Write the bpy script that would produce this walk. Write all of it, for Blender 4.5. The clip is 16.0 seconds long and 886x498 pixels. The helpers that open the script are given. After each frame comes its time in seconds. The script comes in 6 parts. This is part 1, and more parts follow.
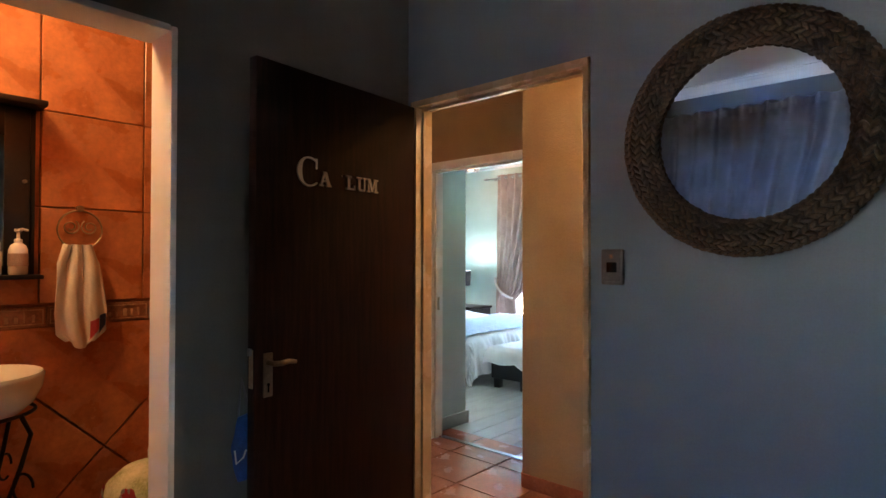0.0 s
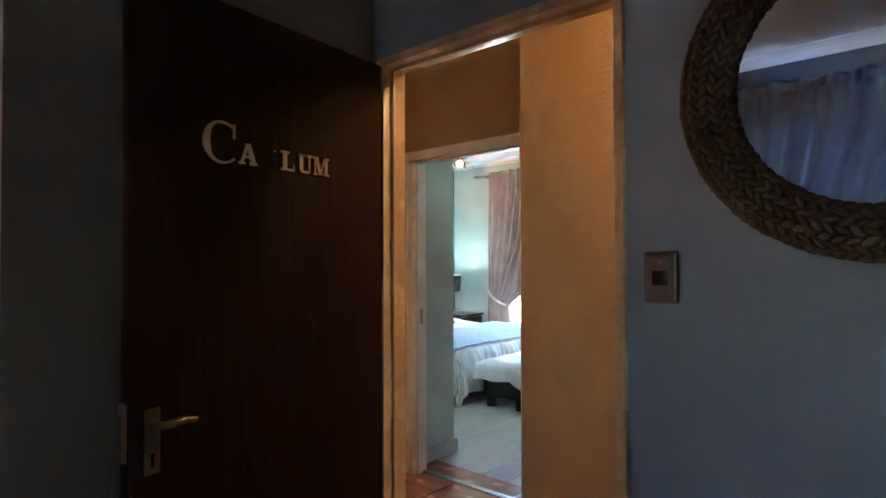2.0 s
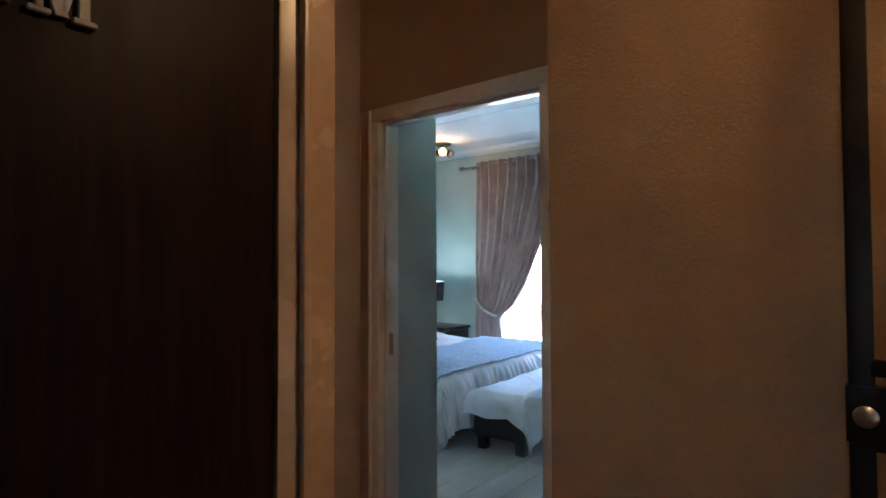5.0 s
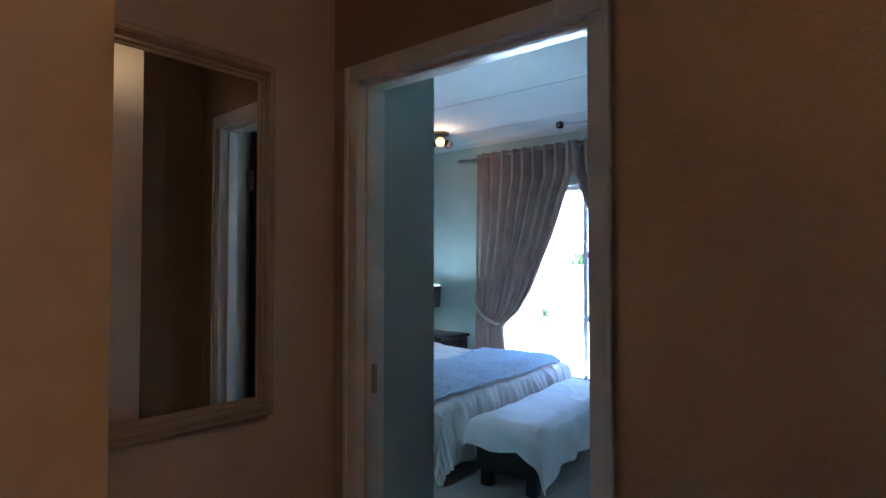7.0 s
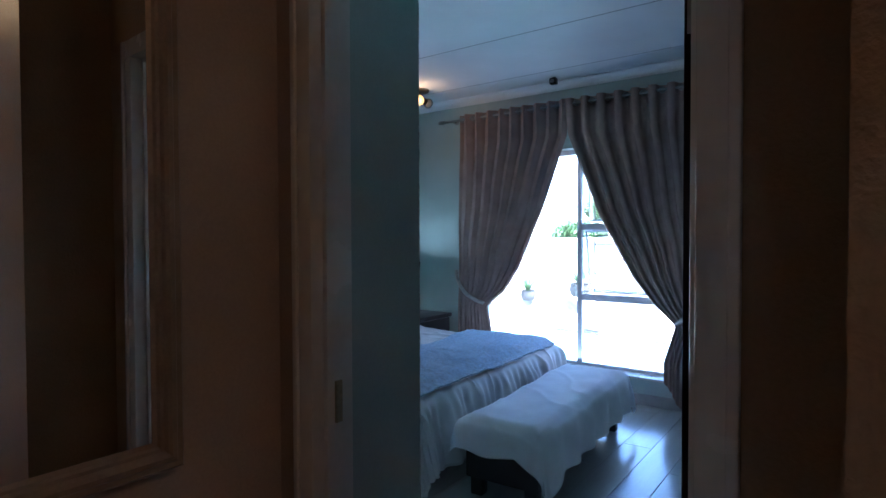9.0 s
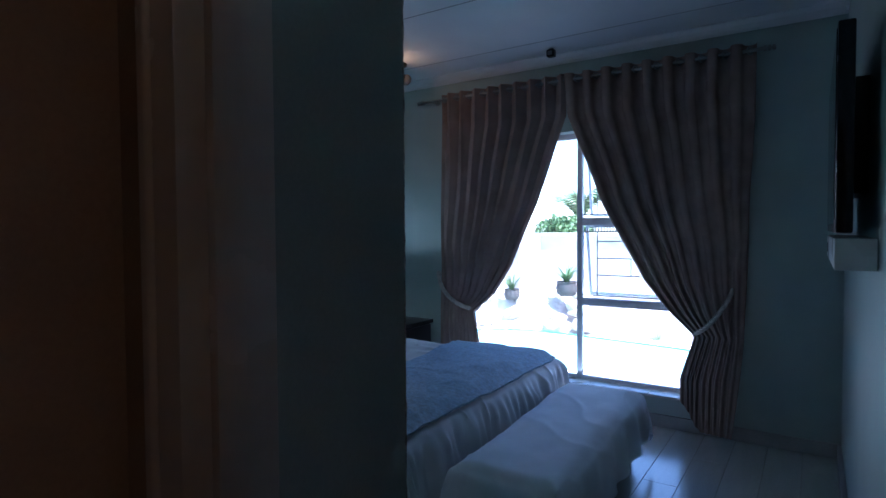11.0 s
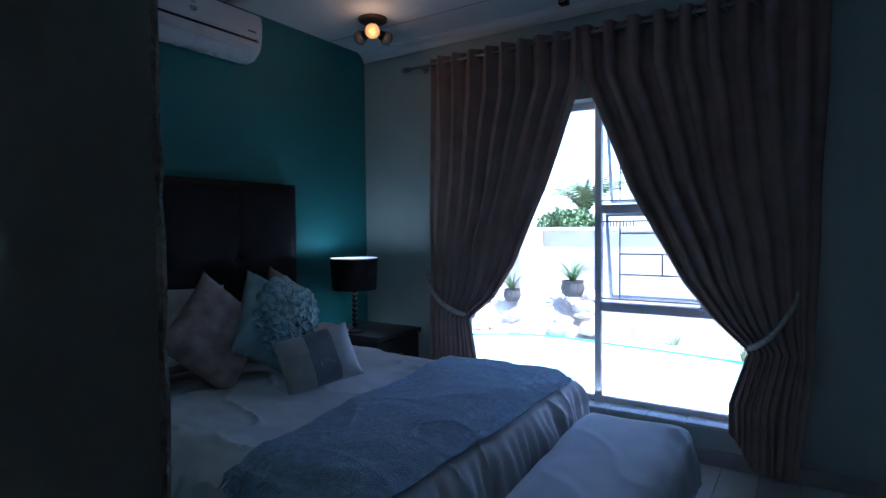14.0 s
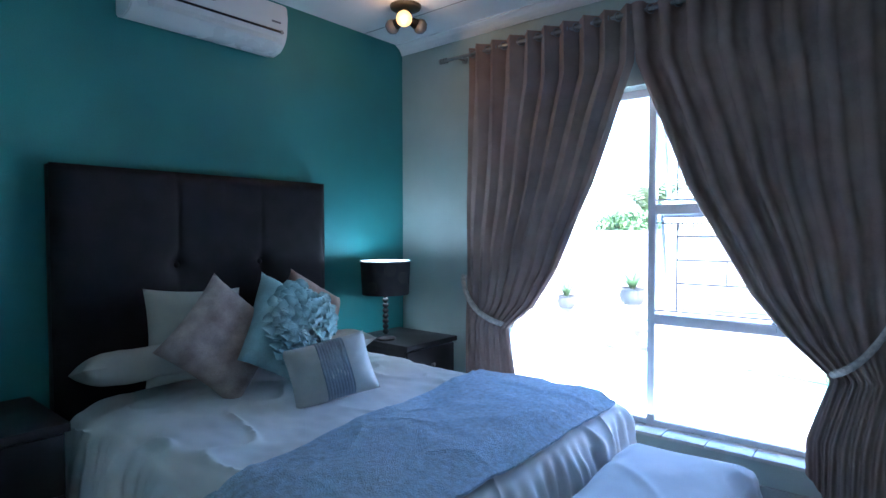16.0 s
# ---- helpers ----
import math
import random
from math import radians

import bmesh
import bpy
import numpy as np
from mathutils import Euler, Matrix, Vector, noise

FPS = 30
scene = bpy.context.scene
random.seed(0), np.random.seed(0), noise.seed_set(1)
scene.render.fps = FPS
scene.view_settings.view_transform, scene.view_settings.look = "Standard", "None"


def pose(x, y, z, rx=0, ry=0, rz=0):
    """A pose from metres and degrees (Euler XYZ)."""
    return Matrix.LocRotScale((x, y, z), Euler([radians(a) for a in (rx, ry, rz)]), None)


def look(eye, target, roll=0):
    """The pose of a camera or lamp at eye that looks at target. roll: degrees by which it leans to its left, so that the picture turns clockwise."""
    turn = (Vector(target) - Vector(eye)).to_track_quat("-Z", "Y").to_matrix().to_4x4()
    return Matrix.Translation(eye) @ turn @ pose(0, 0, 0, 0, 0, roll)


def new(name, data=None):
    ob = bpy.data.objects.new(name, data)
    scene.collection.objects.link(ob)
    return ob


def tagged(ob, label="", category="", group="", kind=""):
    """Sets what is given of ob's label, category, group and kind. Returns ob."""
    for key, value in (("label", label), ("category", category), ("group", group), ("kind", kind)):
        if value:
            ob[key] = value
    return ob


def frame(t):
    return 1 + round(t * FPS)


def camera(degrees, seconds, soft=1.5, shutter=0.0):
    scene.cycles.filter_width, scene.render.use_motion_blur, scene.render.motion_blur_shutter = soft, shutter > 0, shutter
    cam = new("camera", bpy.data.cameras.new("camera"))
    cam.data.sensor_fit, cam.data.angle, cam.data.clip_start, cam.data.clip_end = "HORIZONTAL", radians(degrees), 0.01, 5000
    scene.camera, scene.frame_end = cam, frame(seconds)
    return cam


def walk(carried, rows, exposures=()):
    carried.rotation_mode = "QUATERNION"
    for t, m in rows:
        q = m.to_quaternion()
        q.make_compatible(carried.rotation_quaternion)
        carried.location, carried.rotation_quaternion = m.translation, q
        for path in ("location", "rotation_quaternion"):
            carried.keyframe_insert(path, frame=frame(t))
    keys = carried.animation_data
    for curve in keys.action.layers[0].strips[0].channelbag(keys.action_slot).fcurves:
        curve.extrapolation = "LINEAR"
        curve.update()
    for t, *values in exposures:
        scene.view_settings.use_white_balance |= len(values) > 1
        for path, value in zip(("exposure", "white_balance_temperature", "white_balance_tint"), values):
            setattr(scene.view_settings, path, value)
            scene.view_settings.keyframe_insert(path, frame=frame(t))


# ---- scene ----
# the camera and its walk
cam = camera(76.7, 16.0)
PATH = [
    (0, (0.391, 0.205, 1.374), (-0.949, 1.69, 1.403), 0.1),
    (0.5, (0.308, 0.299, 1.38), (-1.027, 1.789, 1.411), -0.0),
    (1, (0.217, 0.431, 1.381), (-1.111, 1.926, 1.414), -0.1),
    (1.5, (0.113, 0.572, 1.386), (-1.209, 2.073, 1.425), -0.1),
    (2, (0.016, 0.696, 1.384), (-1.3, 2.202, 1.423), -0.2),
    (2.5, (-0.121, 0.824, 1.391), (-1.429, 2.336, 1.434), -0.1),
    (3, (-0.24, 0.935, 1.381), (-1.54, 2.456, 1.426), -0.2),
    (3.5, (-0.357, 1.08, 1.369), (-1.646, 2.609, 1.415), -0.2),
    (4, (-0.474, 1.248, 1.367), (-1.753, 2.784, 1.417), -0.3),
    (6.5, (-1.019, 1.888, 1.41), (-2.271, 3.447, 1.463), -0.0),
    (7, (-1.116, 2.01, 1.411), (-2.367, 3.57, 1.463), 0.0),
    (7.5, (-1.213, 2.106, 1.404), (-2.456, 3.672, 1.443), 0.0),
    (8, (-1.325, 2.217, 1.413), (-2.546, 3.801, 1.415), 0.0),
    (8.5, (-1.416, 2.322, 1.414), (-2.609, 3.927, 1.372), -0.2),
    (9, (-1.51, 2.434, 1.414), (-2.691, 4.048, 1.369), -0.2),
    (11.5, (-2.038, 3.099, 1.432), (-3.129, 4.772, 1.367), -0.4),
    (12, (-2.104, 3.238, 1.397), (-3.186, 4.917, 1.343), -0.4),
    (12.5, (-2.173, 3.350, 1.408), (-3.245, 5.035, 1.342), -0.5),
    (13, (-2.231, 3.468, 1.400), (-3.305, 5.152, 1.331), -0.5),
    (13.5, (-2.315, 3.571, 1.377), (-3.392, 5.253, 1.313), -0.5),
    (14, (-2.352, 3.662, 1.379), (-3.449, 5.330, 1.306), -0.5),
    (14.5, (-2.384, 3.722, 1.359), (-3.507, 5.372, 1.296), -0.5),
    (15, (-2.382, 3.817, 1.360), (-3.557, 5.434, 1.298), -0.3),
    (15.5, (-2.374, 3.914, 1.385), (-3.605, 5.488, 1.312), -0.3),
    (16, (-2.366, 4.006, 1.37), (-3.646, 5.542, 1.308), -0.1),
]
EXPOSURES = [
    (0.0, 6.5, 6350, 10),
    (2.0, 6.25, 6250, 10),
    (3.5, 5.7, 6050, 10),
    (4.2, 5.4, 5850, 10),
    (6.5, 4.8, 5250, 10),
    (7.5, 4.4, 4950, 10),
    (9.0, 3.85, 4850, 12),
    (12.5, 2.12, 4800, 18),
    (13.5, 2.05, 4800, 18),
    (14.5, 2.95, 4900, 18),
    (16.0, 4.2, 5000, 14),
]
walk(cam, [(t, look(eye, target, roll)) for t, eye, target, roll in PATH], EXPOSURES)

# world and sun
world = bpy.data.worlds.new("sky")
scene.world = world
world.use_nodes = True
SUN_UP, SUN_ROUND = 64.0, 110.0
sky = world.node_tree.nodes.new("ShaderNodeTexSky")
sky.sky_type, sky.sun_disc = "NISHITA", False
sky.sun_elevation, sky.sun_rotation = radians(SUN_UP), radians(SUN_ROUND)
world.node_tree.nodes["Background"].inputs["Strength"].default_value = 0.15
world.node_tree.links.new(sky.outputs["Color"], world.node_tree.nodes["Background"].inputs["Color"])
sun = new("sun", bpy.data.lights.new("sun", "SUN"))
sun.data.energy, sun.data.angle, sun.data.color = 5.0, radians(0.5), (1.0, 0.95, 0.88)
toward = Vector((math.sin(radians(SUN_ROUND)) * math.cos(radians(SUN_UP)), math.cos(radians(SUN_ROUND)) * math.cos(radians(SUN_UP)), math.sin(radians(SUN_UP))))
sun.matrix_world = look(toward * 30, (0, 0, 0))
# added strip lamp, main window's foot: stands in for light off the bright terrace
fill_lamp = new("window_fill_lamp", bpy.data.lights.new("window_fill_lamp", "AREA"))
fill_lamp.data.shape, fill_lamp.data.size, fill_lamp.data.size_y = "RECTANGLE", 1.7, 0.05
fill_lamp.data.energy, fill_lamp.data.color = 0.25, (0.84, 0.93, 1.0)
fill_lamp.matrix_world = look((-3.52, 7.262, 0.275), (-3.52, 6.40, 2.2))


# materials
def material(name, base, rough=0.6, metal=0.0, var=0.12, scale=8.0, fine=90.0, bump=0.15, depth=0.004, stretch=(1, 1, 1), second=None, coat=0.0, sheen=0.0, rnd=0.0, spec=0.5):
    """A procedural surface: a base colour with broad patches and fine grain, and fine relief."""
    m = bpy.data.materials.new(name)
    m.use_nodes = True
    t = m.node_tree
    n, lk = t.nodes, t.links
    p = n["Principled BSDF"]
    co = n.new("ShaderNodeTexCoord")
    mp = n.new("ShaderNodeMapping")
    mp.inputs["Scale"].default_value = stretch
    lk.new(co.outputs["Object"], mp.inputs["Vector"])
    big, small = n.new("ShaderNodeTexNoise"), n.new("ShaderNodeTexNoise")
    for x, sc, det in ((big, scale, 4), (small, fine, 3)):
        x.inputs["Scale"].default_value, x.inputs["Detail"].default_value = sc, det
        lk.new(mp.outputs["Vector"], x.inputs["Vector"])
    c2 = second or tuple(v * (1 - 2.2 * var) for v in base)
    hi = tuple(min(1, v * (1 + var)) for v in base)
    ramp = n.new("ShaderNodeValToRGB")
    ramp.color_ramp.elements[0].color, ramp.color_ramp.elements[1].color = (*c2, 1), (*hi, 1)
    ramp.color_ramp.elements[0].position, ramp.color_ramp.elements[1].position = 0.3, 0.7
    lk.new(big.outputs["Fac"], ramp.inputs["Fac"])
    mix = n.new("ShaderNodeMix")
    mix.data_type, mix.blend_type = "RGBA", "OVERLAY"
    mix.inputs["Factor"].default_value = min(1.0, var * 2.5)
    lk.new(ramp.outputs["Color"], mix.inputs["A"])
    lk.new(small.outputs["Fac"], mix.inputs["B"])
    out = mix.outputs["Result"]
    if rnd:
        info, ml = n.new("ShaderNodeObjectInfo"), n.new("ShaderNodeMath")
        ml.operation = "MULTIPLY_ADD"
        ml.inputs[1].default_value, ml.inputs[2].default_value = 2 * rnd, 1 - rnd
        lk.new(info.outputs["Random"], ml.inputs[0])
        hs = n.new("ShaderNodeHueSaturation")
        lk.new(ml.outputs[0], hs.inputs["Value"])
        lk.new(out, hs.inputs["Color"])
        out = hs.outputs["Color"]
    lk.new(out, p.inputs["Base Color"])
    rr = n.new("ShaderNodeMapRange")
    rr.inputs["To Min"].default_value, rr.inputs["To Max"].default_value = max(0.02, rough - 0.12), min(1, rough + 0.1)
    lk.new(big.outputs["Fac"], rr.inputs["Value"])
    lk.new(rr.outputs["Result"], p.inputs["Roughness"])
    p.inputs["Metallic"].default_value = metal
    p.inputs["Coat Weight"].default_value = coat
    p.inputs["Sheen Weight"].default_value = sheen
    p.inputs["Specular IOR Level"].default_value = spec
    if bump:
        b = n.new("ShaderNodeBump")
        b.inputs["Strength"].default_value, b.inputs["Distance"].default_value = bump, depth
        lk.new(small.outputs["Fac"], b.inputs["Height"])
        lk.new(b.outputs["Normal"], p.inputs["Normal"])
    return m


def glowing(name, colour, strength):
    m = bpy.data.materials.new(name)
    m.use_nodes = True
    p = m.node_tree.nodes["Principled BSDF"]
    p.inputs["Base Color"].default_value = (*colour, 1)
    p.inputs["Emission Color"].default_value, p.inputs["Emission Strength"].default_value = (*colour, 1), strength
    return m


def sheer(name, base, share, rough=0.9, scale=6.0):
    """Cloth that lets part of the light through."""
    m = material(name, base, rough, var=0.1, scale=scale, fine=400, bump=0.2, depth=0.001)
    t = m.node_tree
    tr, mx = t.nodes.new("ShaderNodeBsdfTranslucent"), t.nodes.new("ShaderNodeMixShader")
    tr.inputs["Color"].default_value = (*base, 1)
    mx.inputs[0].default_value = share
    t.links.new(t.nodes["Principled BSDF"].outputs[0], mx.inputs[1])
    t.links.new(tr.outputs[0], mx.inputs[2])
    t.links.new(mx.outputs[0], t.nodes["Material Output"].inputs["Surface"])
    return m


def clear(name, tint=(1, 1, 1)):
    m = bpy.data.materials.new(name)
    m.use_nodes = True
    t = m.node_tree
    a, g, mx, f = (t.nodes.new("ShaderNode" + x) for x in ("BsdfTransparent", "BsdfGlossy", "MixShader", "Fresnel"))
    a.inputs["Color"].default_value = (*tint, 1)
    g.inputs["Roughness"].default_value = 0.02
    f.inputs["IOR"].default_value = 1.45
    t.links.new(f.outputs[0], mx.inputs[0])
    t.links.new(a.outputs[0], mx.inputs[1])
    t.links.new(g.outputs[0], mx.inputs[2])
    t.links.new(mx.outputs[0], t.nodes["Material Output"].inputs["Surface"])
    return m


M_BLUE = material("blue_grey_paint", (0.17, 0.205, 0.245), 0.55, var=0.04, scale=3, fine=160, bump=0.25, depth=0.002)
M_GREY = material("dark_grey_green", (0.128, 0.128, 0.115), 0.6, var=0.05, scale=3, fine=160, bump=0.25, depth=0.002)
M_TAN = material("textured_cream_paint", (0.40, 0.265, 0.145), 0.42, var=0.06, scale=3, fine=120, bump=0.55, depth=0.005, spec=0.35)
M_CREAM = material("cream_paint", (0.47, 0.36, 0.27), 0.5, var=0.05, scale=3, fine=140, bump=0.25, depth=0.002)
M_SAGE = material("pale_sage_paint", (0.44, 0.51, 0.465), 0.6, var=0.04, scale=3, fine=150, bump=0.3, depth=0.002)
M_TEAL = material("teal_paint", (0.050, 0.235, 0.232), 0.6, var=0.05, scale=3, fine=150, bump=0.25, depth=0.002)
M_CEIL = material("white_ceiling_board", (0.84, 0.84, 0.83), 0.8, var=0.03, scale=2, fine=200, bump=0.1, depth=0.001)
M_STRIP = material("ceiling_joint", (0.30, 0.29, 0.28), 0.8, var=0.05)
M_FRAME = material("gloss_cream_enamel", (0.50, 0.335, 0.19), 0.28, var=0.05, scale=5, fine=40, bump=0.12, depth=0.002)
M_FRAME2 = material("pale_grey_enamel", (0.82, 0.79, 0.73), 0.25, var=0.05, scale=5, fine=40, bump=0.12, depth=0.002)
M_DARKWOOD = material("dark_stained_wood", (0.022, 0.008, 0.0055), 0.42, var=0.25, scale=5, fine=60, bump=0.12, depth=0.002, stretch=(14, 14, 0.8), spec=0.14)
M_BLACKWOOD = material("black_brown_wood", (0.016, 0.012, 0.011), 0.4, var=0.2, scale=6, fine=70, bump=0.12, depth=0.002)
M_LEATHER = material("black_leatherette", (0.014, 0.012, 0.014), 0.45, var=0.15, scale=9, fine=260, bump=0.3, depth=0.002, spec=0.22)
M_LETTER = material("pewter_letters", (0.55, 0.53, 0.50), 0.45, metal=0.3, var=0.1, fine=120, bump=0.2)
M_BRASS = material("worn_brass", (0.50, 0.42, 0.28), 0.36, metal=0.9, var=0.12, fine=90, bump=0.1)
M_STEEL = material("brushed_steel", (0.40, 0.39, 0.37), 0.34, metal=1.0, var=0.1, fine=120, bump=0.1)
M_HANDLE = material("tarnished_brass", (0.20, 0.17, 0.12), 0.38, metal=0.85, var=0.15, fine=90, bump=0.1)
M_IRON = material("black_wrought_iron", (0.016, 0.015, 0.016), 0.35, metal=0.5, var=0.2, fine=80, bump=0.2)
M_GILT = material("dull_gilt_frame", (0.36, 0.26, 0.17), 0.36, metal=0.35, var=0.06, scale=12, fine=150, bump=0.06, depth=0.001)
M_WOVEN = material("woven_seagrass", (0.10, 0.062, 0.032), 0.8, var=0.3, scale=22, fine=160, bump=0.6, depth=0.004, second=(0.03, 0.019, 0.012), rnd=0.25)
M_BACKING = material("dark_backing", (0.05, 0.035, 0.025), 0.8, var=0.2)
M_TILE = material("terracotta_tile", (0.52, 0.21, 0.085), 0.3, var=0.14, scale=7, fine=45, bump=0.15, depth=0.002, second=(0.40, 0.14, 0.05), rnd=0.06)
M_BORDER = material("border_tile", (0.36, 0.17, 0.09), 0.4, var=0.2, scale=22, fine=80, bump=0.4, rnd=0.1)
M_RELIEF = material("border_relief", (0.55, 0.36, 0.22), 0.45, var=0.2, scale=30, fine=80, bump=0.3)
M_GROUT = material("brown_grout", (0.30, 0.13, 0.06), 0.9, var=0.15, fine=120, bump=0.3)
M_FLOORTILE = material("red_quarry_tile", (0.40, 0.14, 0.07), 0.26, var=0.12, scale=6, fine=50, bump=0.12, depth=0.002, rnd=0.08)
M_FLOORGROUT = material("terracotta_grout", (0.26, 0.14, 0.09), 0.9, var=0.15, fine=120, bump=0.3)
M_PLANK = material("grey_laminate_plank", (0.50, 0.49, 0.45), 0.20, var=0.04, scale=3, fine=40, bump=0.05, depth=0.001, stretch=(5, 0.5, 5), rnd=0.03)
M_UNDERLAY = material("dark_plank_gap", (0.38, 0.37, 0.34), 0.8, var=0.1)
M_SKIRT = material("grey_painted_skirting", (0.42, 0.41, 0.39), 0.4, var=0.05)
M_CURTAIN = sheer("taupe_curtain_cloth", (0.37, 0.268, 0.222), 0.06)
M_ROPE = material("cream_cord", (0.60, 0.55, 0.48), 0.8, var=0.15, scale=40, fine=300, bump=0.5, depth=0.002)
M_BLUECURT = sheer("sheer_blue_curtain", (0.37, 0.46, 0.64), 0.0026)
M_DUVET = material("off_white_duvet_cotton", (0.74, 0.73, 0.72), 0.75, var=0.05, scale=5, fine=350, bump=0.3, depth=0.001, sheen=0.2)
M_THROW = material("pale_blue_boucle_throw", (0.47, 0.61, 0.77), 0.9, var=0.14, scale=45, fine=190, bump=1.0, depth=0.012, sheen=0.4)
M_BENCHCLOTH = material("pale_linen_cover", (0.78, 0.78, 0.80), 0.8, var=0.06, scale=5, fine=420, bump=0.35, depth=0.001, sheen=0.2)
M_PILLOW = material("white_pillow_cotton", (0.52, 0.49, 0.43), 0.8, var=0.05, scale=6, fine=350, bump=0.25, depth=0.001)
M_ROSE = material("dusty_rose_cushion", (0.43, 0.34, 0.30), 0.75, var=0.2, scale=11, fine=300, bump=0.3, depth=0.001, second=(0.27, 0.20, 0.175))
M_AQUA = material("aqua_felt_cushion", (0.36, 0.52, 0.54), 0.85, var=0.1, scale=10, fine=250, bump=0.3, depth=0.001)
M_SATIN = material("ivory_satin_cushion", (0.52, 0.52, 0.50), 0.5, var=0.06, scale=8, fine=350, bump=0.2, depth=0.001)
M_RIBBON = material("slate_ribbon", (0.26, 0.30, 0.35), 0.5, var=0.12, fine=200, bump=0.3)
M_SHADE = material("charcoal_lamp_shade", (0.035, 0.03, 0.03), 0.8, var=0.2, scale=12, fine=350, bump=0.3, depth=0.001)
M_SHADEIN = material("white_shade_lining", (0.80, 0.78, 0.74), 0.8, var=0.03)
M_MOTIF = material("bronze_shade_motif", (0.16, 0.12, 0.09), 0.6, var=0.15)
M_WHITEPLASTIC = material("white_plastic", (0.76, 0.76, 0.74), 0.3, var=0.03, scale=4, fine=200, bump=0.03)
M_GREYPLASTIC = material("grey_plastic", (0.18, 0.18, 0.19), 0.4, var=0.05)
M_BLACKPLASTIC = material("black_plastic", (0.012, 0.012, 0.013), 0.25, var=0.1)
M_CERAMIC = material("white_glazed_ceramic", (0.80, 0.77, 0.70), 0.12, var=0.03, bump=0.02)
M_TOWEL = material("white_towel_cloth", (0.78, 0.74, 0.68), 0.9, var=0.06, scale=10, fine=300, bump=0.6, depth=0.002)
M_RED = material("red_print", (0.50, 0.04, 0.04), 0.8, var=0.1)
M_NAVY = material("navy_print", (0.03, 0.04, 0.10), 0.8, var=0.1)
M_ALU = material("grey_steel_window_frame", (0.70, 0.72, 0.75), 0.4, var=0.06, fine=80, bump=0.1)
M_SILLTILE = material("pale_sill_tile", (0.60, 0.60, 0.57), 0.3, var=0.06, fine=80, bump=0.1, rnd=0.04)
M_BAR = material("painted_burglar_bar", (0.20, 0.21, 0.22), 0.4, var=0.1)
M_PAVE = material("pale_paving", (0.72, 0.69, 0.64), 0.85, var=0.06, scale=2, fine=40, bump=0.4)
M_EARTH = material("pale_garden_gravel", (0.52, 0.47, 0.41), 0.95, var=0.2, scale=5, fine=60, bump=0.8, depth=0.02)
M_WATER = material("pool_water", (0.30, 0.62, 0.64), 0.06, var=0.08, scale=3, fine=9, bump=0.3, depth=0.02)
M_YARDWALL = material("sunlit_plaster_wall", (0.44, 0.395, 0.37), 0.85, var=0.08, scale=2, fine=60, bump=0.4)
M_ROCK = material("pale_garden_rock", (0.46, 0.41, 0.36), 0.9, var=0.2, scale=7, fine=40, bump=0.9, depth=0.02)
M_POT = material("grey_clay_pot", (0.05, 0.042, 0.038), 0.8, var=0.2, fine=60, bump=0.4)
M_LEAF = material("garden_leaf", (0.075, 0.13, 0.04), 0.5, var=0.25, scale=6, fine=60, bump=0.2, rnd=0.2)
M_PALM = material("palm_leaf", (0.09, 0.14, 0.05), 0.5, var=0.25, scale=6, fine=60, bump=0.2)
M_TRUNK = material("palm_trunk", (0.16, 0.12, 0.08), 0.9, var=0.25, fine=40, bump=0.8, depth=0.02)
M_MIRROR = bpy.data.materials.new("mirror_silver")
M_MIRROR.use_nodes = True
_p = M_MIRROR.node_tree.nodes["Principled BSDF"]
_p.inputs["Base Color"].default_value, _p.inputs["Metallic"].default_value, _p.inputs["Roughness"].default_value = (0.86, 0.88, 0.88, 1), 1.0, 0.01
M_GLASS = clear("window_glass")
M_SCREEN = material("dark_screen_glass", (0.008, 0.008, 0.009), 0.08, var=0.1, bump=0)
M_BULB = glowing("warm_bulb", (1.0, 0.46, 0.13), 0.13)
M_GLOBE = glowing("warm_lamp_globe", (1.0, 0.60, 0.26), 0.9)


# mesh helpers
def bm_box(lo, hi, bevel=0.0, seg=2):
    bm = bmesh.new()
    bmesh.ops.create_cube(bm, size=1)
    for v in bm.verts:
        v.co = Vector([lo[i] + (v.co[i] + 0.5) * (hi[i] - lo[i]) for i in range(3)])
    if bevel:
        bmesh.ops.bevel(bm, geom=bm.edges[:], offset=bevel, segments=seg, affect="EDGES", profile=0.6)
    return bm


def bm_join(*bms):
    out = bmesh.new()
    me = bpy.data.meshes.new("tmp")
    for b in bms:
        b.to_mesh(me)
        out.from_mesh(me)
        b.free()
    bpy.data.meshes.remove(me)
    return out


def bm_cyl(r, z0, z1, seg=24, r2=None, bevel=0.0, m=None):
    bm = bmesh.new()
    bmesh.ops.create_cone(bm, cap_ends=True, segments=seg, radius1=r, radius2=r if r2 is None else r2, depth=z1 - z0, matrix=Matrix.Translation((0, 0, (z0 + z1) / 2)))
    if bevel:
        bmesh.ops.bevel(bm, geom=[e for e in bm.edges if len(e.link_faces) == 2 and e.calc_face_angle(0) > 0.8], offset=bevel, segments=2, affect="EDGES")
    if m is not None:
        bm.transform(m)
    return bm


def bm_turned(profile, seg=24):
    """A turned solid from (radius, height) pairs."""
    bm = bmesh.new()
    rings = [[bm.verts.new((r * math.cos(2 * math.pi * i / seg), r * math.sin(2 * math.pi * i / seg), z)) for i in range(seg)] for r, z in profile]
    for a, b in zip(rings, rings[1:]):
        for i in range(seg):
            bm.faces.new((a[i], a[(i + 1) % seg], b[(i + 1) % seg], b[i]))
    bm.faces.new(rings[0][::-1])
    bm.faces.new(rings[-1])
    return bm


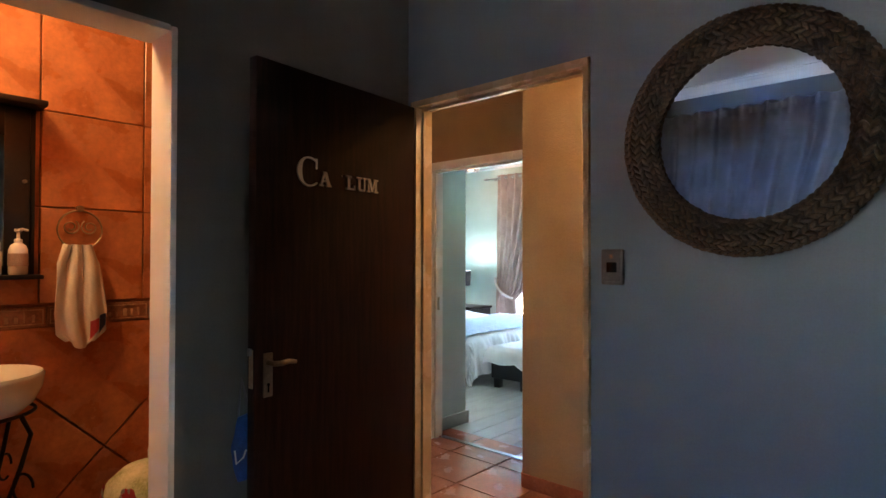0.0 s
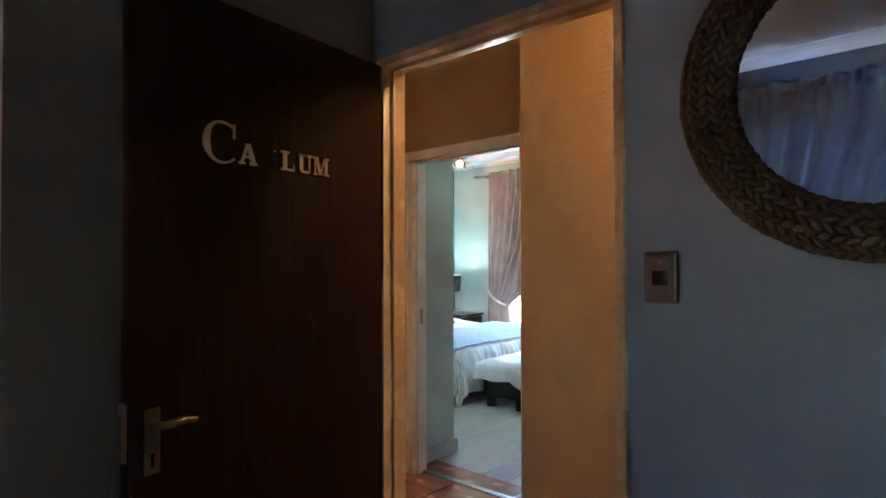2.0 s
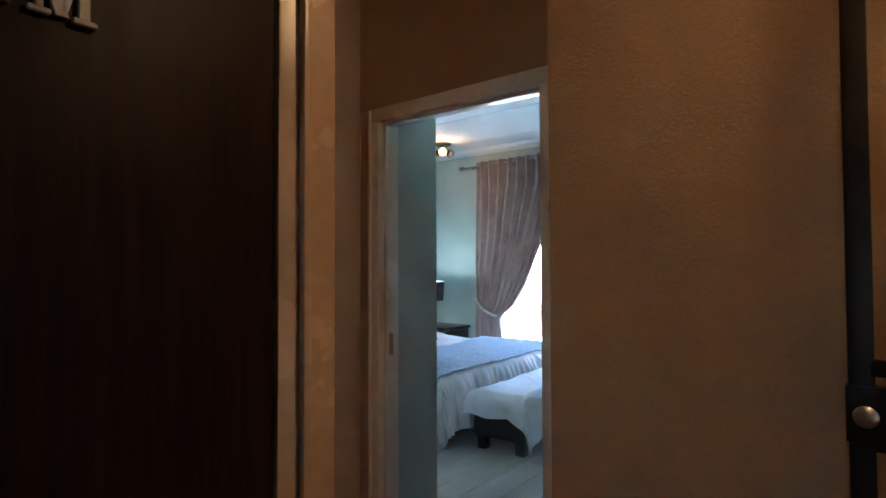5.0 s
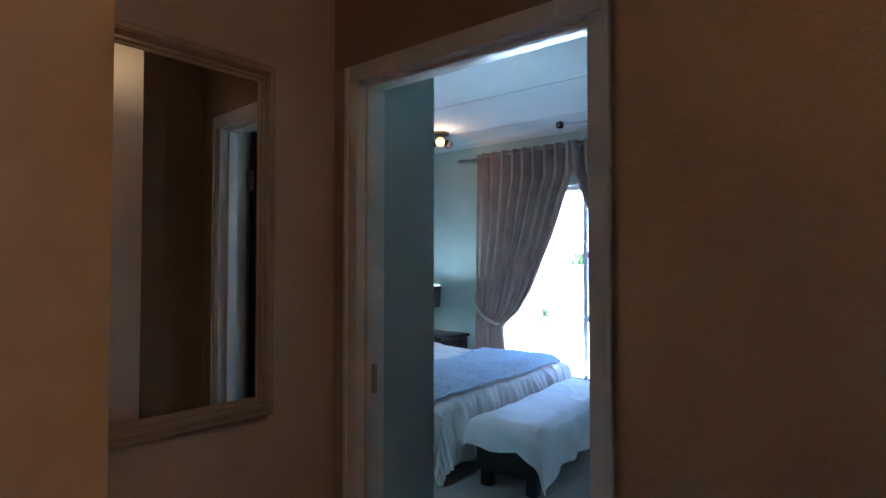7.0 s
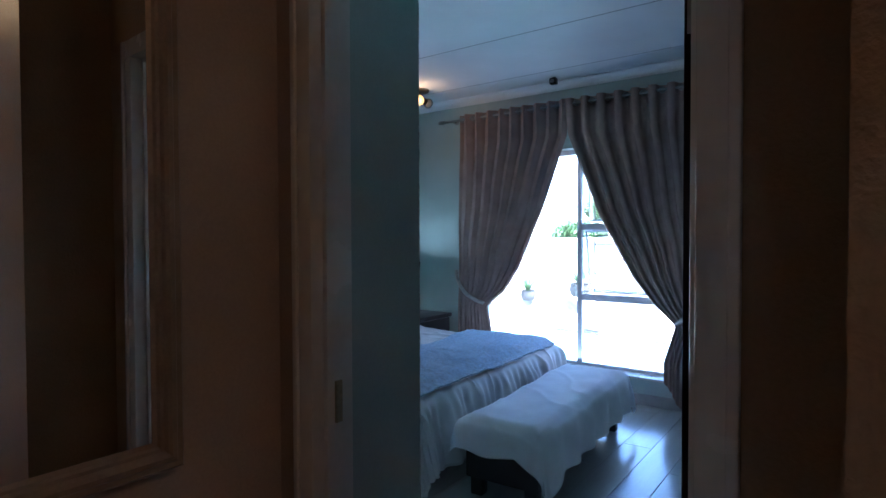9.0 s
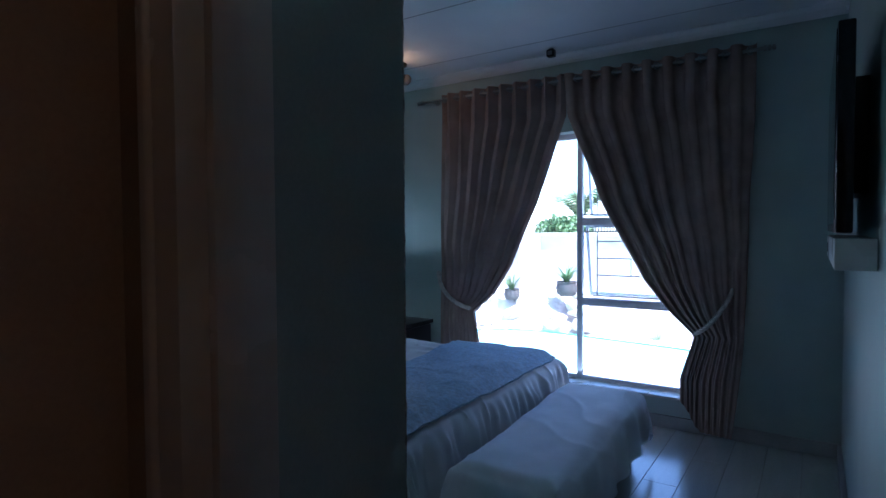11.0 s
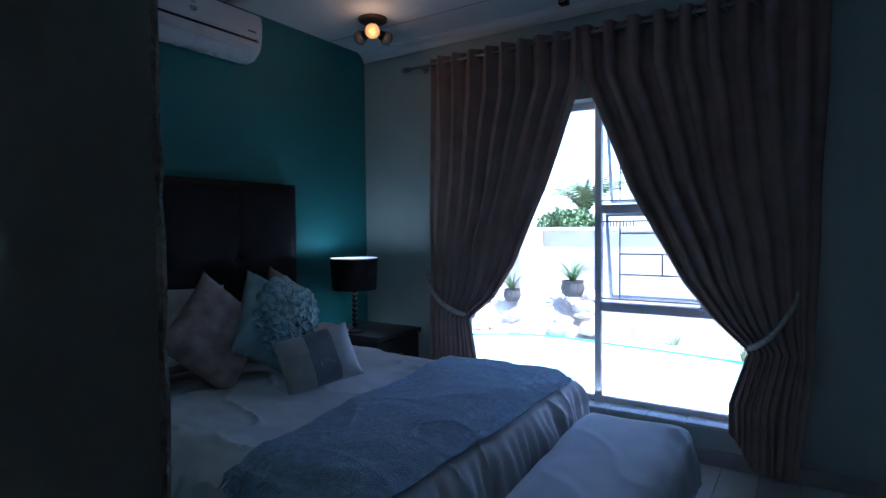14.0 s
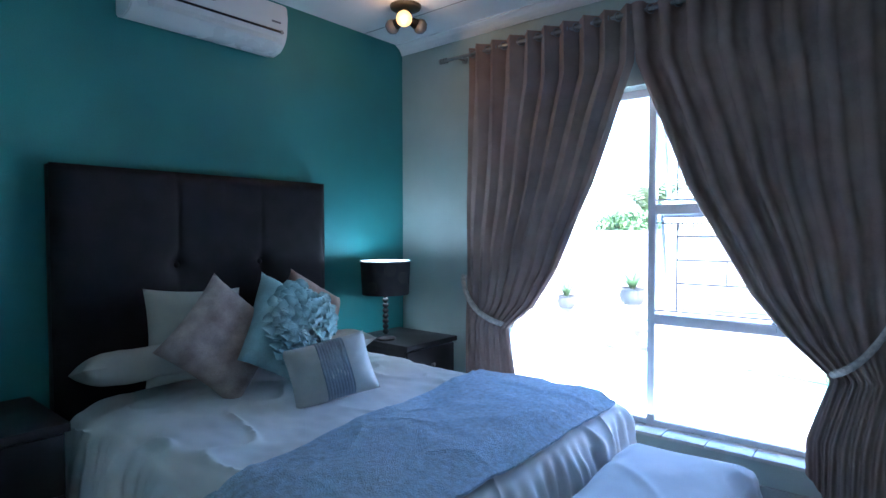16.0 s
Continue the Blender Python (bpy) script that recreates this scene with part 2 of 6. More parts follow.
def bm_tube(points, r, seg=8, closed=False):
    """A round bar along points."""
    bm = bmesh.new()
    pts = [Vector(p) for p in points]
    n = len(pts)
    rings, side = [], None
    for i, p in enumerate(pts):
        a = pts[(i - 1) % n] if closed or i else p
        b = pts[(i + 1) % n] if closed or i < n - 1 else p
        d = (b - a).normalized()
        if side is None:
            side = d.orthogonal().normalized()
        side = (side - d * side.dot(d)).normalized()
        up = d.cross(side)
        rr = r[i] if isinstance(r, (list, tuple)) else r
        rings.append([bm.verts.new(p + (side * math.cos(2 * math.pi * k / seg) + up * math.sin(2 * math.pi * k / seg)) * rr) for k in range(seg)])
    for i in range(n if closed else n - 1):
        a, b = rings[i], rings[(i + 1) % n]
        for k in range(seg):
            bm.faces.new((a[k], a[(k + 1) % seg], b[(k + 1) % seg], b[k]))
    if not closed:
        bm.faces.new(rings[0][::-1])
        bm.faces.new(rings[-1])
    return bm


def bm_sheet(fn, nu, nv, thick=0.0):
    """A cloth sheet: fn(u, v) gives a point, u and v in 0..1; thick gives it a second side."""
    bm = bmesh.new()
    g = [[bm.verts.new(fn(i / nu, j / nv)) for j in range(nv + 1)] for i in range(nu + 1)]
    for i in range(nu):
        for j in range(nv):
            bm.faces.new((g[i][j], g[i + 1][j], g[i + 1][j + 1], g[i][j + 1]))
    if thick:
        bm.normal_update()
        h = [[bm.verts.new(v.co - v.normal * thick) for v in row] for row in g]
        for i in range(nu):
            for j in range(nv):
                bm.faces.new((h[i][j + 1], h[i + 1][j + 1], h[i + 1][j], h[i][j]))
        for i in range(nu):
            bm.faces.new((g[i + 1][0], g[i][0], h[i][0], h[i + 1][0]))
            bm.faces.new((g[i][nv], g[i + 1][nv], h[i + 1][nv], h[i][nv]))
        for j in range(nv):
            bm.faces.new((g[0][j], g[0][j + 1], h[0][j + 1], h[0][j]))
            bm.faces.new((g[nu][j + 1], g[nu][j], h[nu][j], h[nu][j + 1]))
    return bm


def link(name, bm, mat, smooth=True):
    me = bpy.data.meshes.new(name)
    bm.normal_update()
    bm.to_mesh(me)
    bm.free()
    me.materials.append(mat)
    if smooth:
        me.polygons.foreach_set("use_smooth", [True] * len(me.polygons))
        me.set_sharp_from_angle(angle=radians(40))
    return new(name, me)


def part(name, bm, mat, parent=None, label="", smooth=True):
    ob = link(name, bm, mat, smooth)
    if parent is not None:
        ob.parent = parent
    if label:
        ob["label"] = label
    return ob


def thing(name, label, category, at=None, group="", kind=""):
    ob = new(name)
    if at is not None:
        ob.matrix_world = at
    return tagged(ob, label, category, group, kind)


def solid(name, bm, mat, label, category, group="", kind="", smooth=True):
    return tagged(link(name, bm, mat, smooth), label, category, group, kind)


def wall(name, lo, hi, mat, label):
    return solid(name, bm_box(lo, hi), mat, label, "wall", kind="structure", smooth=False)


def lerp_at(pairs, x):
    """Smooth interpolation through (x, y) pairs."""
    for (a, fa), (b, fb) in zip(pairs, pairs[1:]):
        if x <= b:
            s = max(0.0, min(1.0, (x - a) / (b - a)))
            return fa + (fb - fa) * s
    return pairs[-1][1]


def wob(x, y, z=0.0, s=1.0):
    return noise.noise(Vector((x * s, y * s, z * s)))


# ---------------------------------------------------------------- structure
H1, H2 = 2.77, 2.80
B = "smooth blue-grey painted plaster wall of the front bedroom"
wall("wall_north_1", (-1.54, 2.02, 0), (-1.436, 2.075, H1), M_BLUE, B)
wall("wall_north_2", (-0.547, 2.02, 0), (2.0, 2.075, H1), M_BLUE, B)
wall("wall_north_3", (-1.436, 2.02, 2.085), (-0.547, 2.075, H1), M_BLUE, B)
# the west wall is coloured darker and greener than the other walls
G = "dark grey-green plaster wall of the front bedroom"
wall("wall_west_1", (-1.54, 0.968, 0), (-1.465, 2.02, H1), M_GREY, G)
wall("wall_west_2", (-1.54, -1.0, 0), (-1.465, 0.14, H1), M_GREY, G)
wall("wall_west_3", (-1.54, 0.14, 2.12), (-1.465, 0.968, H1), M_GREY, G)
wall("wall_east_1", (2.0, -1.12, 0), (2.12, 2.115, H1), M_BLUE, B)
W1X0, W1X1, W1Z0, W1Z1 = -1.30, 0.10, 1.25, 2.35
wall("wall_south_1", (-1.62, -1.12, 0), (2.0, -1.0, W1Z0), M_BLUE, B)
wall("wall_south_2", (-1.62, -1.12, W1Z1), (2.0, -1.0, H1), M_BLUE, B)
wall("wall_south_3", (-1.62, -1.12, W1Z0), (W1X0, -1.0, W1Z1), M_BLUE, B)
wall("wall_south_4", (W1X1, -1.12, W1Z0), (2.0, -1.0, W1Z1), M_BLUE, B)

P = "cream painted plaster wall of the passage"
wall("passage_wall_south_1", (-2.64, 2.02, 0), (-1.54, 2.115, H1), M_CREAM, P)
wall("passage_wall_south_2", (-1.54, 2.075, 0), (-1.436, 2.115, H1), M_CREAM, P)
wall("passage_wall_south_3", (-0.547, 2.075, 0), (2.0, 2.115, H1), M_CREAM, P)
wall("passage_wall_south_4", (-1.436, 2.075, 2.085), (-0.547, 2.115, H1), M_CREAM, P)
wall("passage_wall_west", (-2.78, 2.02, 0), (-2.64, 3.36, H1), M_CREAM, P)
wall("passage_wall_north", (-1.513, 3.03, 0), (2.5, 3.42, H1), M_TAN, "glossy textured tan plaster wall along the passage")
wall("passage_wall_east", (2.5, 2.02, 0), (2.62, 3.42, H1), M_CREAM, P)
wall("nook_wall_1", (-2.64, 3.30, 2.085), (-1.513, 3.36, H1), M_TAN, "tan plaster above the inner doorway")
wall("nook_wall_2", (-1.635, 3.30, 0), (-1.513, 3.36, 2.085), M_TAN, "tan plaster beside the inner doorway")
wall("nook_wall_3", (-2.64, 3.30, 0), (-2.575, 3.36, 2.085), M_CREAM, "cream plaster beside the inner doorway")

S = "pale sage painted plaster wall of the main bedroom"
wall("bedroom_wall_entry", (-2.78, 3.42, 0), (-2.610, 3.812, H2), M_SAGE, S)
wall("bedroom_wall_over_door", (-2.64, 3.36, 2.085), (-1.66, 3.42, H2), M_SAGE, S)
wall("bedroom_wall_south", (-5.42, 3.70, 0), (-2.78, 3.80, H2), M_SAGE, S)
wall("bedroom_wall_east", (-1.66, 3.42, 0), (-1.52, 7.40, H2), M_SAGE, S)
wall("bedroom_wall_east_2", (-1.80, 4.45, 0), (-1.66, 7.18, H2), M_SAGE, S)
wall("bedroom_wall_west", (-5.55, 3.70, 0), (-5.42, 7.40, H2), M_TEAL, "deep teal painted feature wall behind the bed")
WX0, WX1, WZ0, WZ1 = -4.55, -2.50, 0.225, 2.20
wall("bedroom_wall_north_1", (-5.42, 7.18, 0), (-1.66, 7.40, WZ0), M_SAGE, S)
wall("bedroom_wall_north_2", (-5.42, 7.18, WZ1), (-1.66, 7.40, H2), M_SAGE, S)
wall("bedroom_wall_north_3", (-5.42, 7.18, WZ0), (WX0, 7.40, WZ1), M_SAGE, S)
wall("bedroom_wall_north_4", (WX1, 7.18, WZ0), (-1.66, 7.40, WZ1), M_SAGE, S)

T = "plain plaster wall of the bathroom"
wall("bathroom_wall_east_1", (-1.62, 0.968, 0), (-1.54, 2.02, H1), M_TILE, T)
wall("bathroom_wall_east_2", (-1.62, -1.0, 0), (-1.54, 0.14, H1), M_TILE, T)
wall("bathroom_wall_east_3", (-1.62, 0.14, 2.12), (-1.54, 0.968, H1), M_TILE, T)
bath_wall = wall("bathroom_wall_west", (-2.57, -0.42, 0), (-2.462, 2.02, H1), M_GROUT, "bathroom wall of terracotta tiles with dark grout")
wall("bathroom_wall_south", (-2.462, -0.42, 0), (-1.62, -0.30, H1), M_TILE, T)

for nm, lo, hi, lab in (
    ("ceiling_front", (-1.62, -1.12, H1), (2.12, 2.075, H1 + 0.08), "white painted ceiling board of the front bedroom"),
    ("ceiling_bathroom", (-2.57, -0.42, H1), (-1.62, 2.075, H1 + 0.08), "white painted bathroom ceiling"),
    ("ceiling_passage", (-2.78, 2.075, H1), (2.62, 3.36, H1 + 0.08), "white painted passage ceiling"),
):
    solid(nm, bm_box(lo, hi), M_CEIL, lab, "ceiling", kind="structure", smooth=False)
ceil = [bm_box((-5.55, 3.36, H2 + 0.006), (-1.52, 7.40, H2 + 0.09))]
edges = [3.36, 4.06, 4.97, 5.88, 6.79, 7.40]
for a, b in zip(edges, edges[1:]):
    ceil.append(bm_box((-5.55, a + 0.006, H2), (-1.52, b - 0.006, H2 + 0.006)))
me_ceil = bm_join(*ceil)
solid("ceiling_bedroom", me_ceil, M_CEIL, "white boarded ceiling with thin dark joints", "ceiling", kind="structure", smooth=False)
for y in edges[1:-1]:
    solid("ceiling_joint", bm_box((-5.42, y - 0.006, H2 + 0.001), (-1.66, y + 0.006, H2 + 0.005)), M_STRIP, "thin dark joint between the ceiling boards", "trim", kind="structure", smooth=False)
# added slab, never in view, that blocks skylight from above
solid("roof", bm_box((-6.0, -1.6, H2 + 0.1), (3.0, 7.75, H2 + 0.25)), M_YARDWALL, "added unseen slab over the rooms, keeping out the sky", "roof", kind="structure", smooth=False)


def cornice(name, a, b, inward, size, label):
    """A hollow moulding along the top of a wall from a to b; inward is the way into the room."""
    a, b, n = Vector(a), Vector(b), Vector((*inward, 0))
    prof = [(0, 0), (0, -size), (0.12 * size, -size), (0.2 * size, -0.78 * size), (0.45 * size, -0.42 * size), (0.8 * size, -0.18 * size), (size, -0.12 * size), (size, 0)]
    bm = bmesh.new()
    rows = [[bm.verts.new(p + n * x + Vector((0, 0, z))) for x, z in prof] for p in (a, b)]
    for i in range(len(prof)):
        j = (i + 1) % len(prof)
        bm.faces.new((rows[0][i], rows[0][j], rows[1][j], rows[1][i]))
    bm.faces.new(rows[0])
    bm.faces.new(rows[1][::-1])
    bmesh.ops.recalc_face_normals(bm, faces=bm.faces[:])
    return solid(name, bm, M_CEIL, label, "trim", kind="structure", smooth=False)


C = "white hollow cornice between wall and ceiling"
cornice("cornice", (-5.42, 7.18, H2), (-1.80, 7.18, H2), (0, -1), 0.07, C)
cornice("cornice", (-1.80, 4.45, H2), (-1.80, 7.11, H2), (-1, 0), 0.07, C)
cornice("cornice", (-2.64, 3.30, H1), (-1.513, 3.30, H1), (0, -1), 0.07, C)
cornice("cornice", (-1.513, 3.03, H1), (2.5, 3.03, H1), (0, -1), 0.07, C)
cornice("cornice", (-2.64, 2.115, H1), (-2.64, 3.23, H1), (1, 0), 0.07, C)
cornice("cornice", (-1.465, -1.0, H1), (2.0, -1.0, H1), (0, 1), 0.08, C)
cornice("cornice", (-1.465, -0.92, H1), (-1.465, 1.95, H1), (1, 0), 0.07, C)

# floors
floor_front = solid("floor_front", bm_box((-1.62, -1.12, -0.1), (2.12, 2.10, 0)), M_PLANK, "grey laminate floor of the front bedroom", "floor", kind="structure", smooth=False)
floor_bath = solid("floor_bathroom", bm_box((-2.57, -0.42, -0.1), (-1.62, 2.02, 0)), M_FLOORTILE, "red tiled bathroom floor", "floor", kind="structure", smooth=False)
floor_pass = solid("floor_passage", bm_box((-2.78, 2.10, -0.1), (2.62, 3.40, -0.004)), M_FLOORGROUT, "passage floor of red quarry tiles with pale grout", "floor", kind="structure", smooth=False)
floor_bed = solid("floor_bedroom", bm_box((-5.55, 3.40, -0.1), (-1.52, 7.40, -0.006)), M_UNDERLAY, "grey laminate plank floor of the main bedroom", "floor", kind="structure", smooth=False)
solid("threshold", bm_box((-2.50, 3.385, -0.02), (-1.69, 3.425, 0.006), 0.002), M_STEEL, "thin metal threshold strip between tiles and laminate", "trim", kind="structure")


def skirting(lo, hi, mat=None, label="grey painted timber skirting board"):
    return solid("baseboard", bm_box(lo, hi, 0.006), mat or M_SKIRT, label, "trim", kind="structure")


skirting((-2.610, 3.45, 0), (-2.588, 3.812, 0.10))
skirting((-2.78, 3.812, 0), (-2.588, 3.834, 0.10))
skirting((-5.42, 7.158, 0), (-1.80, 7.18, 0.09))
skirting((-5.42, 3.86, 0), (-5.398, 7.15, 0.09))
skirting((-1.822, 4.45, 0), (-1.80, 7.155, 0.09))
skirting((-1.513, 3.018, 0), (2.5, 3.03, 0.085), M_FLOORTILE, "red tile skirting along the textured wall")
skirting((-1.525, 3.03, 0), (-1.513, 3.30, 0.085), M_FLOORTILE, "red tile skirting in the doorway nook")


# chipped plaster along the wall's outer corner
solid("trim_corner", bm_tube([(-2.6115 + 0.0014 * wob(i, 0, 3, 0.9), 3.8105 + 0.0014 * wob(i, 5, 1, 0.9), 0.1 + 2.69 * i / 160) for i in range(161)], [0.0027 + 0.0012 * wob(i, 2, 7, 0.7) for i in range(161)], 7), material("rough_bare_plaster", (0.55, 0.54, 0.50), 0.9, var=0.25, scale=40, fine=200, bump=0.9, depth=0.004), "rough chipped plaster edge of the bedroom entry", "trim", kind="structure")


# door frames: pressed steel, with a rebate
def door_frame(name, x0, x1, y0, y1, top, mat, label, face=0.055):
    """x0..x1 outer width, y0..y1 the depth through the wall."""
    f = thing(name, label, "door frame", kind="structure")
    lip = 0.006
    for nm, a, b in (("jamb", x0, x0 + face), ("jamb", x1 - face, x1)):
        inner = a == x0
        bits = [bm_box((a, y0 - lip, 0), (b, y1 + lip, top - face), 0.004)]
        sx = (b, b + 0.014) if inner else (a - 0.014, a)
        bits.append(bm_box((sx[0] - 0.001, y0 + 0.03, 0), (sx[1], y1 - 0.05, top - face), 0.003))
        bead = (a, a + face * 0.3) if inner else (b - face * 0.3, b)
        bits.append(bm_box((bead[0] + 0.001, y0 - lip - 0.009, 0), (bead[1], y0 - lip + 0.001, top - 0.004), 0.0042, 3))
        part(nm, bm_join(*bits), mat, f)
    part("head", bm_join(bm_box((x0, y0 - lip, top - face), (x1, y1 + lip, top), 0.004), bm_box((x0 + face, y0 + 0.03, top - face - 0.014), (x1 - face, y1 - 0.05, top - face + 0.001), 0.003)), mat, f)
    return f


door_frame("door_frame_1", -1.438, -0.545, 2.02, 2.115, 2.087, M_FRAME, "gloss cream steel door frame with a worn jamb", 0.03)
frame2 = door_frame("door_frame_2", -2.577, -1.633, 3.30, 3.42, 2.087, M_FRAME2, "pale enamelled steel door frame of the main bedroom", 0.06)
part("strike_plate", bm_box((-2.518, 3.352, 0.97), (-2.497, 3.372, 1.07), 0.001), M_BRASS, frame2, "brass strike plate")
trim = [bm_box((-1.625, 0.95, 0), (-1.46, 0.972, 2.12), 0.008), bm_box((-1.625, 0.136, 0), (-1.46, 0.158, 2.12), 0.008), bm_box((-1.625, 0.158, 2.10), (-1.46, 0.95, 2.124), 0.008)]
solid("trim_bathroom_opening", bm_join(*trim), M_CEIL, "white painted plaster reveal of the bathroom opening", "trim", kind="structure")


# windows
def window_front():
    w = thing("window_1", "white steel window behind a blue curtain", "window", kind="structure")
    y = -1.07
    for lo, hi in (((W1X0, y, W1Z0), (W1X0 + 0.04, y + 0.04, W1Z1)), ((W1X1 - 0.04, y, W1Z0), (W1X1, y + 0.04, W1Z1)), ((W1X0, y, W1Z0), (W1X1, y + 0.04, W1Z0 + 0.04)), ((W1X0, y, W1Z1 - 0.04), (W1X1, y + 0.04, W1Z1)), ((-0.30, y, W1Z0), (-0.26, y + 0.04, W1Z1))):
        part("window_frame", bm_box(lo, hi, 0.004), M_FRAME2, w)
    pane = part("pane", bm_box((W1X0 + 0.03, y + 0.018, W1Z0 + 0.03), (W1X1 - 0.03, y + 0.022, W1Z1 - 0.03)), M_GLASS, w, smooth=False)
    pane.visible_shadow = False
    return w


window_front()
MX, T1, T2, FY = -3.524, 1.496, 0.856, 7.30


def window_main():
    w = thing("window_2", "large grey steel window with a tiled sill and burglar bars", "window", kind="structure")
    bars = [((WX0, FY, WZ0), (WX0 + 0.045, FY + 0.045, WZ1)), ((WX1 - 0.045, FY, WZ0), (WX1, FY + 0.045, WZ1)), ((WX0, FY, WZ0), (WX1, FY + 0.045, WZ0 + 0.035)), ((WX0, FY, WZ1 - 0.045), (WX1, FY + 0.045, WZ1)), ((MX - 0.022, FY - 0.004, WZ0), (MX + 0.022, FY + 0.045, WZ1)), ((MX, FY, T1 - 0.03), (WX1, FY + 0.045, T1 + 0.03)), ((MX, FY, T2 - 0.03), (WX1, FY + 0.045, T2 + 0.03))]
    for lo, hi in bars:
        part("window_frame", bm_box(lo, hi, 0.005), M_ALU, w)
    # panes: one tall, one low, and two sashes hung at the top that stand ajar
    for lo, hi in (((WX0 + 0.04, FY + 0.02, WZ0 + 0.03), (MX - 0.02, FY + 0.024, WZ1 - 0.04)), ((MX + 0.02, FY + 0.02, WZ0 + 0.03), (WX1 - 0.04, FY + 0.024, T2 - 0.02))):
        p = part("pane", bm_box(lo, hi), M_GLASS, w, smooth=False)
        p.visible_shadow = False
    for z0, z1 in ((T1 + 0.03, WZ1 - 0.045), (T2 + 0.03, T1 - 0.03)):
        hgt, wd = z1 - z0, WX1 - 0.05 - (MX + 0.03)
        tilt = Matrix.Translation((MX + 0.03, FY + 0.05, z1)) @ Matrix.Rotation(radians(11), 4, "X")
        bits = [bm_box((0, 0, -hgt), (0.02, 0.02, 0), 0.003), bm_box((wd - 0.02, 0, -hgt), (wd, 0.02, 0), 0.003), bm_box((0.02, 0, -hgt), (wd - 0.02, 0.02, -hgt + 0.02), 0.003), bm_box((0.02, 0, -0.02), (wd - 0.02, 0.02, 0), 0.003)]
        bm = bm_join(*bits)
        bm.transform(tilt)
        sash = part("sash", bm, M_ALU, w, "open top-hung sash")
        g = bm_box((0.025, 0.01, -hgt + 0.025), (wd - 0.025, 0.014, -0.025))
        g.transform(tilt)
        p = part("pane", g, M_GLASS, sash, smooth=False)
        p.visible_shadow = False
        # burglar bars in a stepped pattern of rectangles
        yb = FY + 0.012
        xl, xr = MX + 0.14, WX1 - 0.16
        zz = [z0 + hgt * f for f in (0.04, 0.32, 0.55, 0.78)]
        lines = [((MX + 0.02, zz[0]), (WX1 - 0.045, zz[0])), ((MX + 0.02, z1 - 0.05), (WX1 - 0.045, z1 - 0.05)), ((xl, zz[0]), (xl, z1 - 0.05)), ((xl, zz[1]), (xr, zz[1])), ((xl, zz[2]), (xr, zz[2])), ((xl, zz[3]), (xr, zz[3])), (((xl + xr) / 2 - 0.1, zz[1]), ((xl + xr) / 2 - 0.1, zz[2])), ((xr, zz[0]), (xr, zz[3]))]
        for (xa, za), (xb, zb) in lines:
            part("burglar_bar", bm_tube([(xa, yb, za), (xb, yb, zb)], 0.005, 6), M_BAR, w)
    part("stay_handle", bm_join(bm_box((-2.90, FY - 0.03, T2 - 0.01), (-2.88, FY + 0.01, T2 + 0.05), 0.004), bm_box((-2.90, FY - 0.05, T2 + 0.02), (-2.80, FY - 0.03, T2 + 0.035), 0.004)), M_ALU, w)
    n = 9
    step = (WX1 - WX0) / n
    for i in range(n):
        part("sill_tile", bm_box((WX0 + i * step + 0.002, 7.15, WZ0 - 0.012), (WX0 + (i + 1) * step - 0.002, FY + 0.005, WZ0 + 0.008), 0.004), M_SILLTILE, w)
    return w


window_main()


# ---------------------------------------------------------------- front bedroom
def strokes(bits, h):
    """A slab letter from rectangles (x0, z0, x1, z1) in units of its height."""
    return bm_join(*[bm_box((x0 * h, 0, z0 * h), (x1 * h, 0.006 + 0.0004 * i, z1 * h), 0.0012, 1) for i, (x0, z0, x1, z1) in enumerate(bits)])


def slanted(x0, z0, x1, z1, w, h):
    a, b = Vector((x0 * h, 0, z0 * h)), Vector((x1 * h, 0, z1 * h))
    bm = bmesh.new()
    sx = Vector((w * h / 2, 0, 0))
    vs = [bm.verts.new(p) for p in (a - sx, a + sx, b + sx, b - sx)]
    vt = [bm.verts.new(v.co + Vector((0, 0.0065, 0))) for v in vs]
    bm.faces.new(vs)
    bm.faces.new(vt[::-1])
    for i in range(4):
        bm.faces.new((vs[i], vt[i], vt[(i + 1) % 4], vs[(i + 1) % 4]))
    bmesh.ops.recalc_face_normals(bm, faces=bm.faces[:])
    return bm


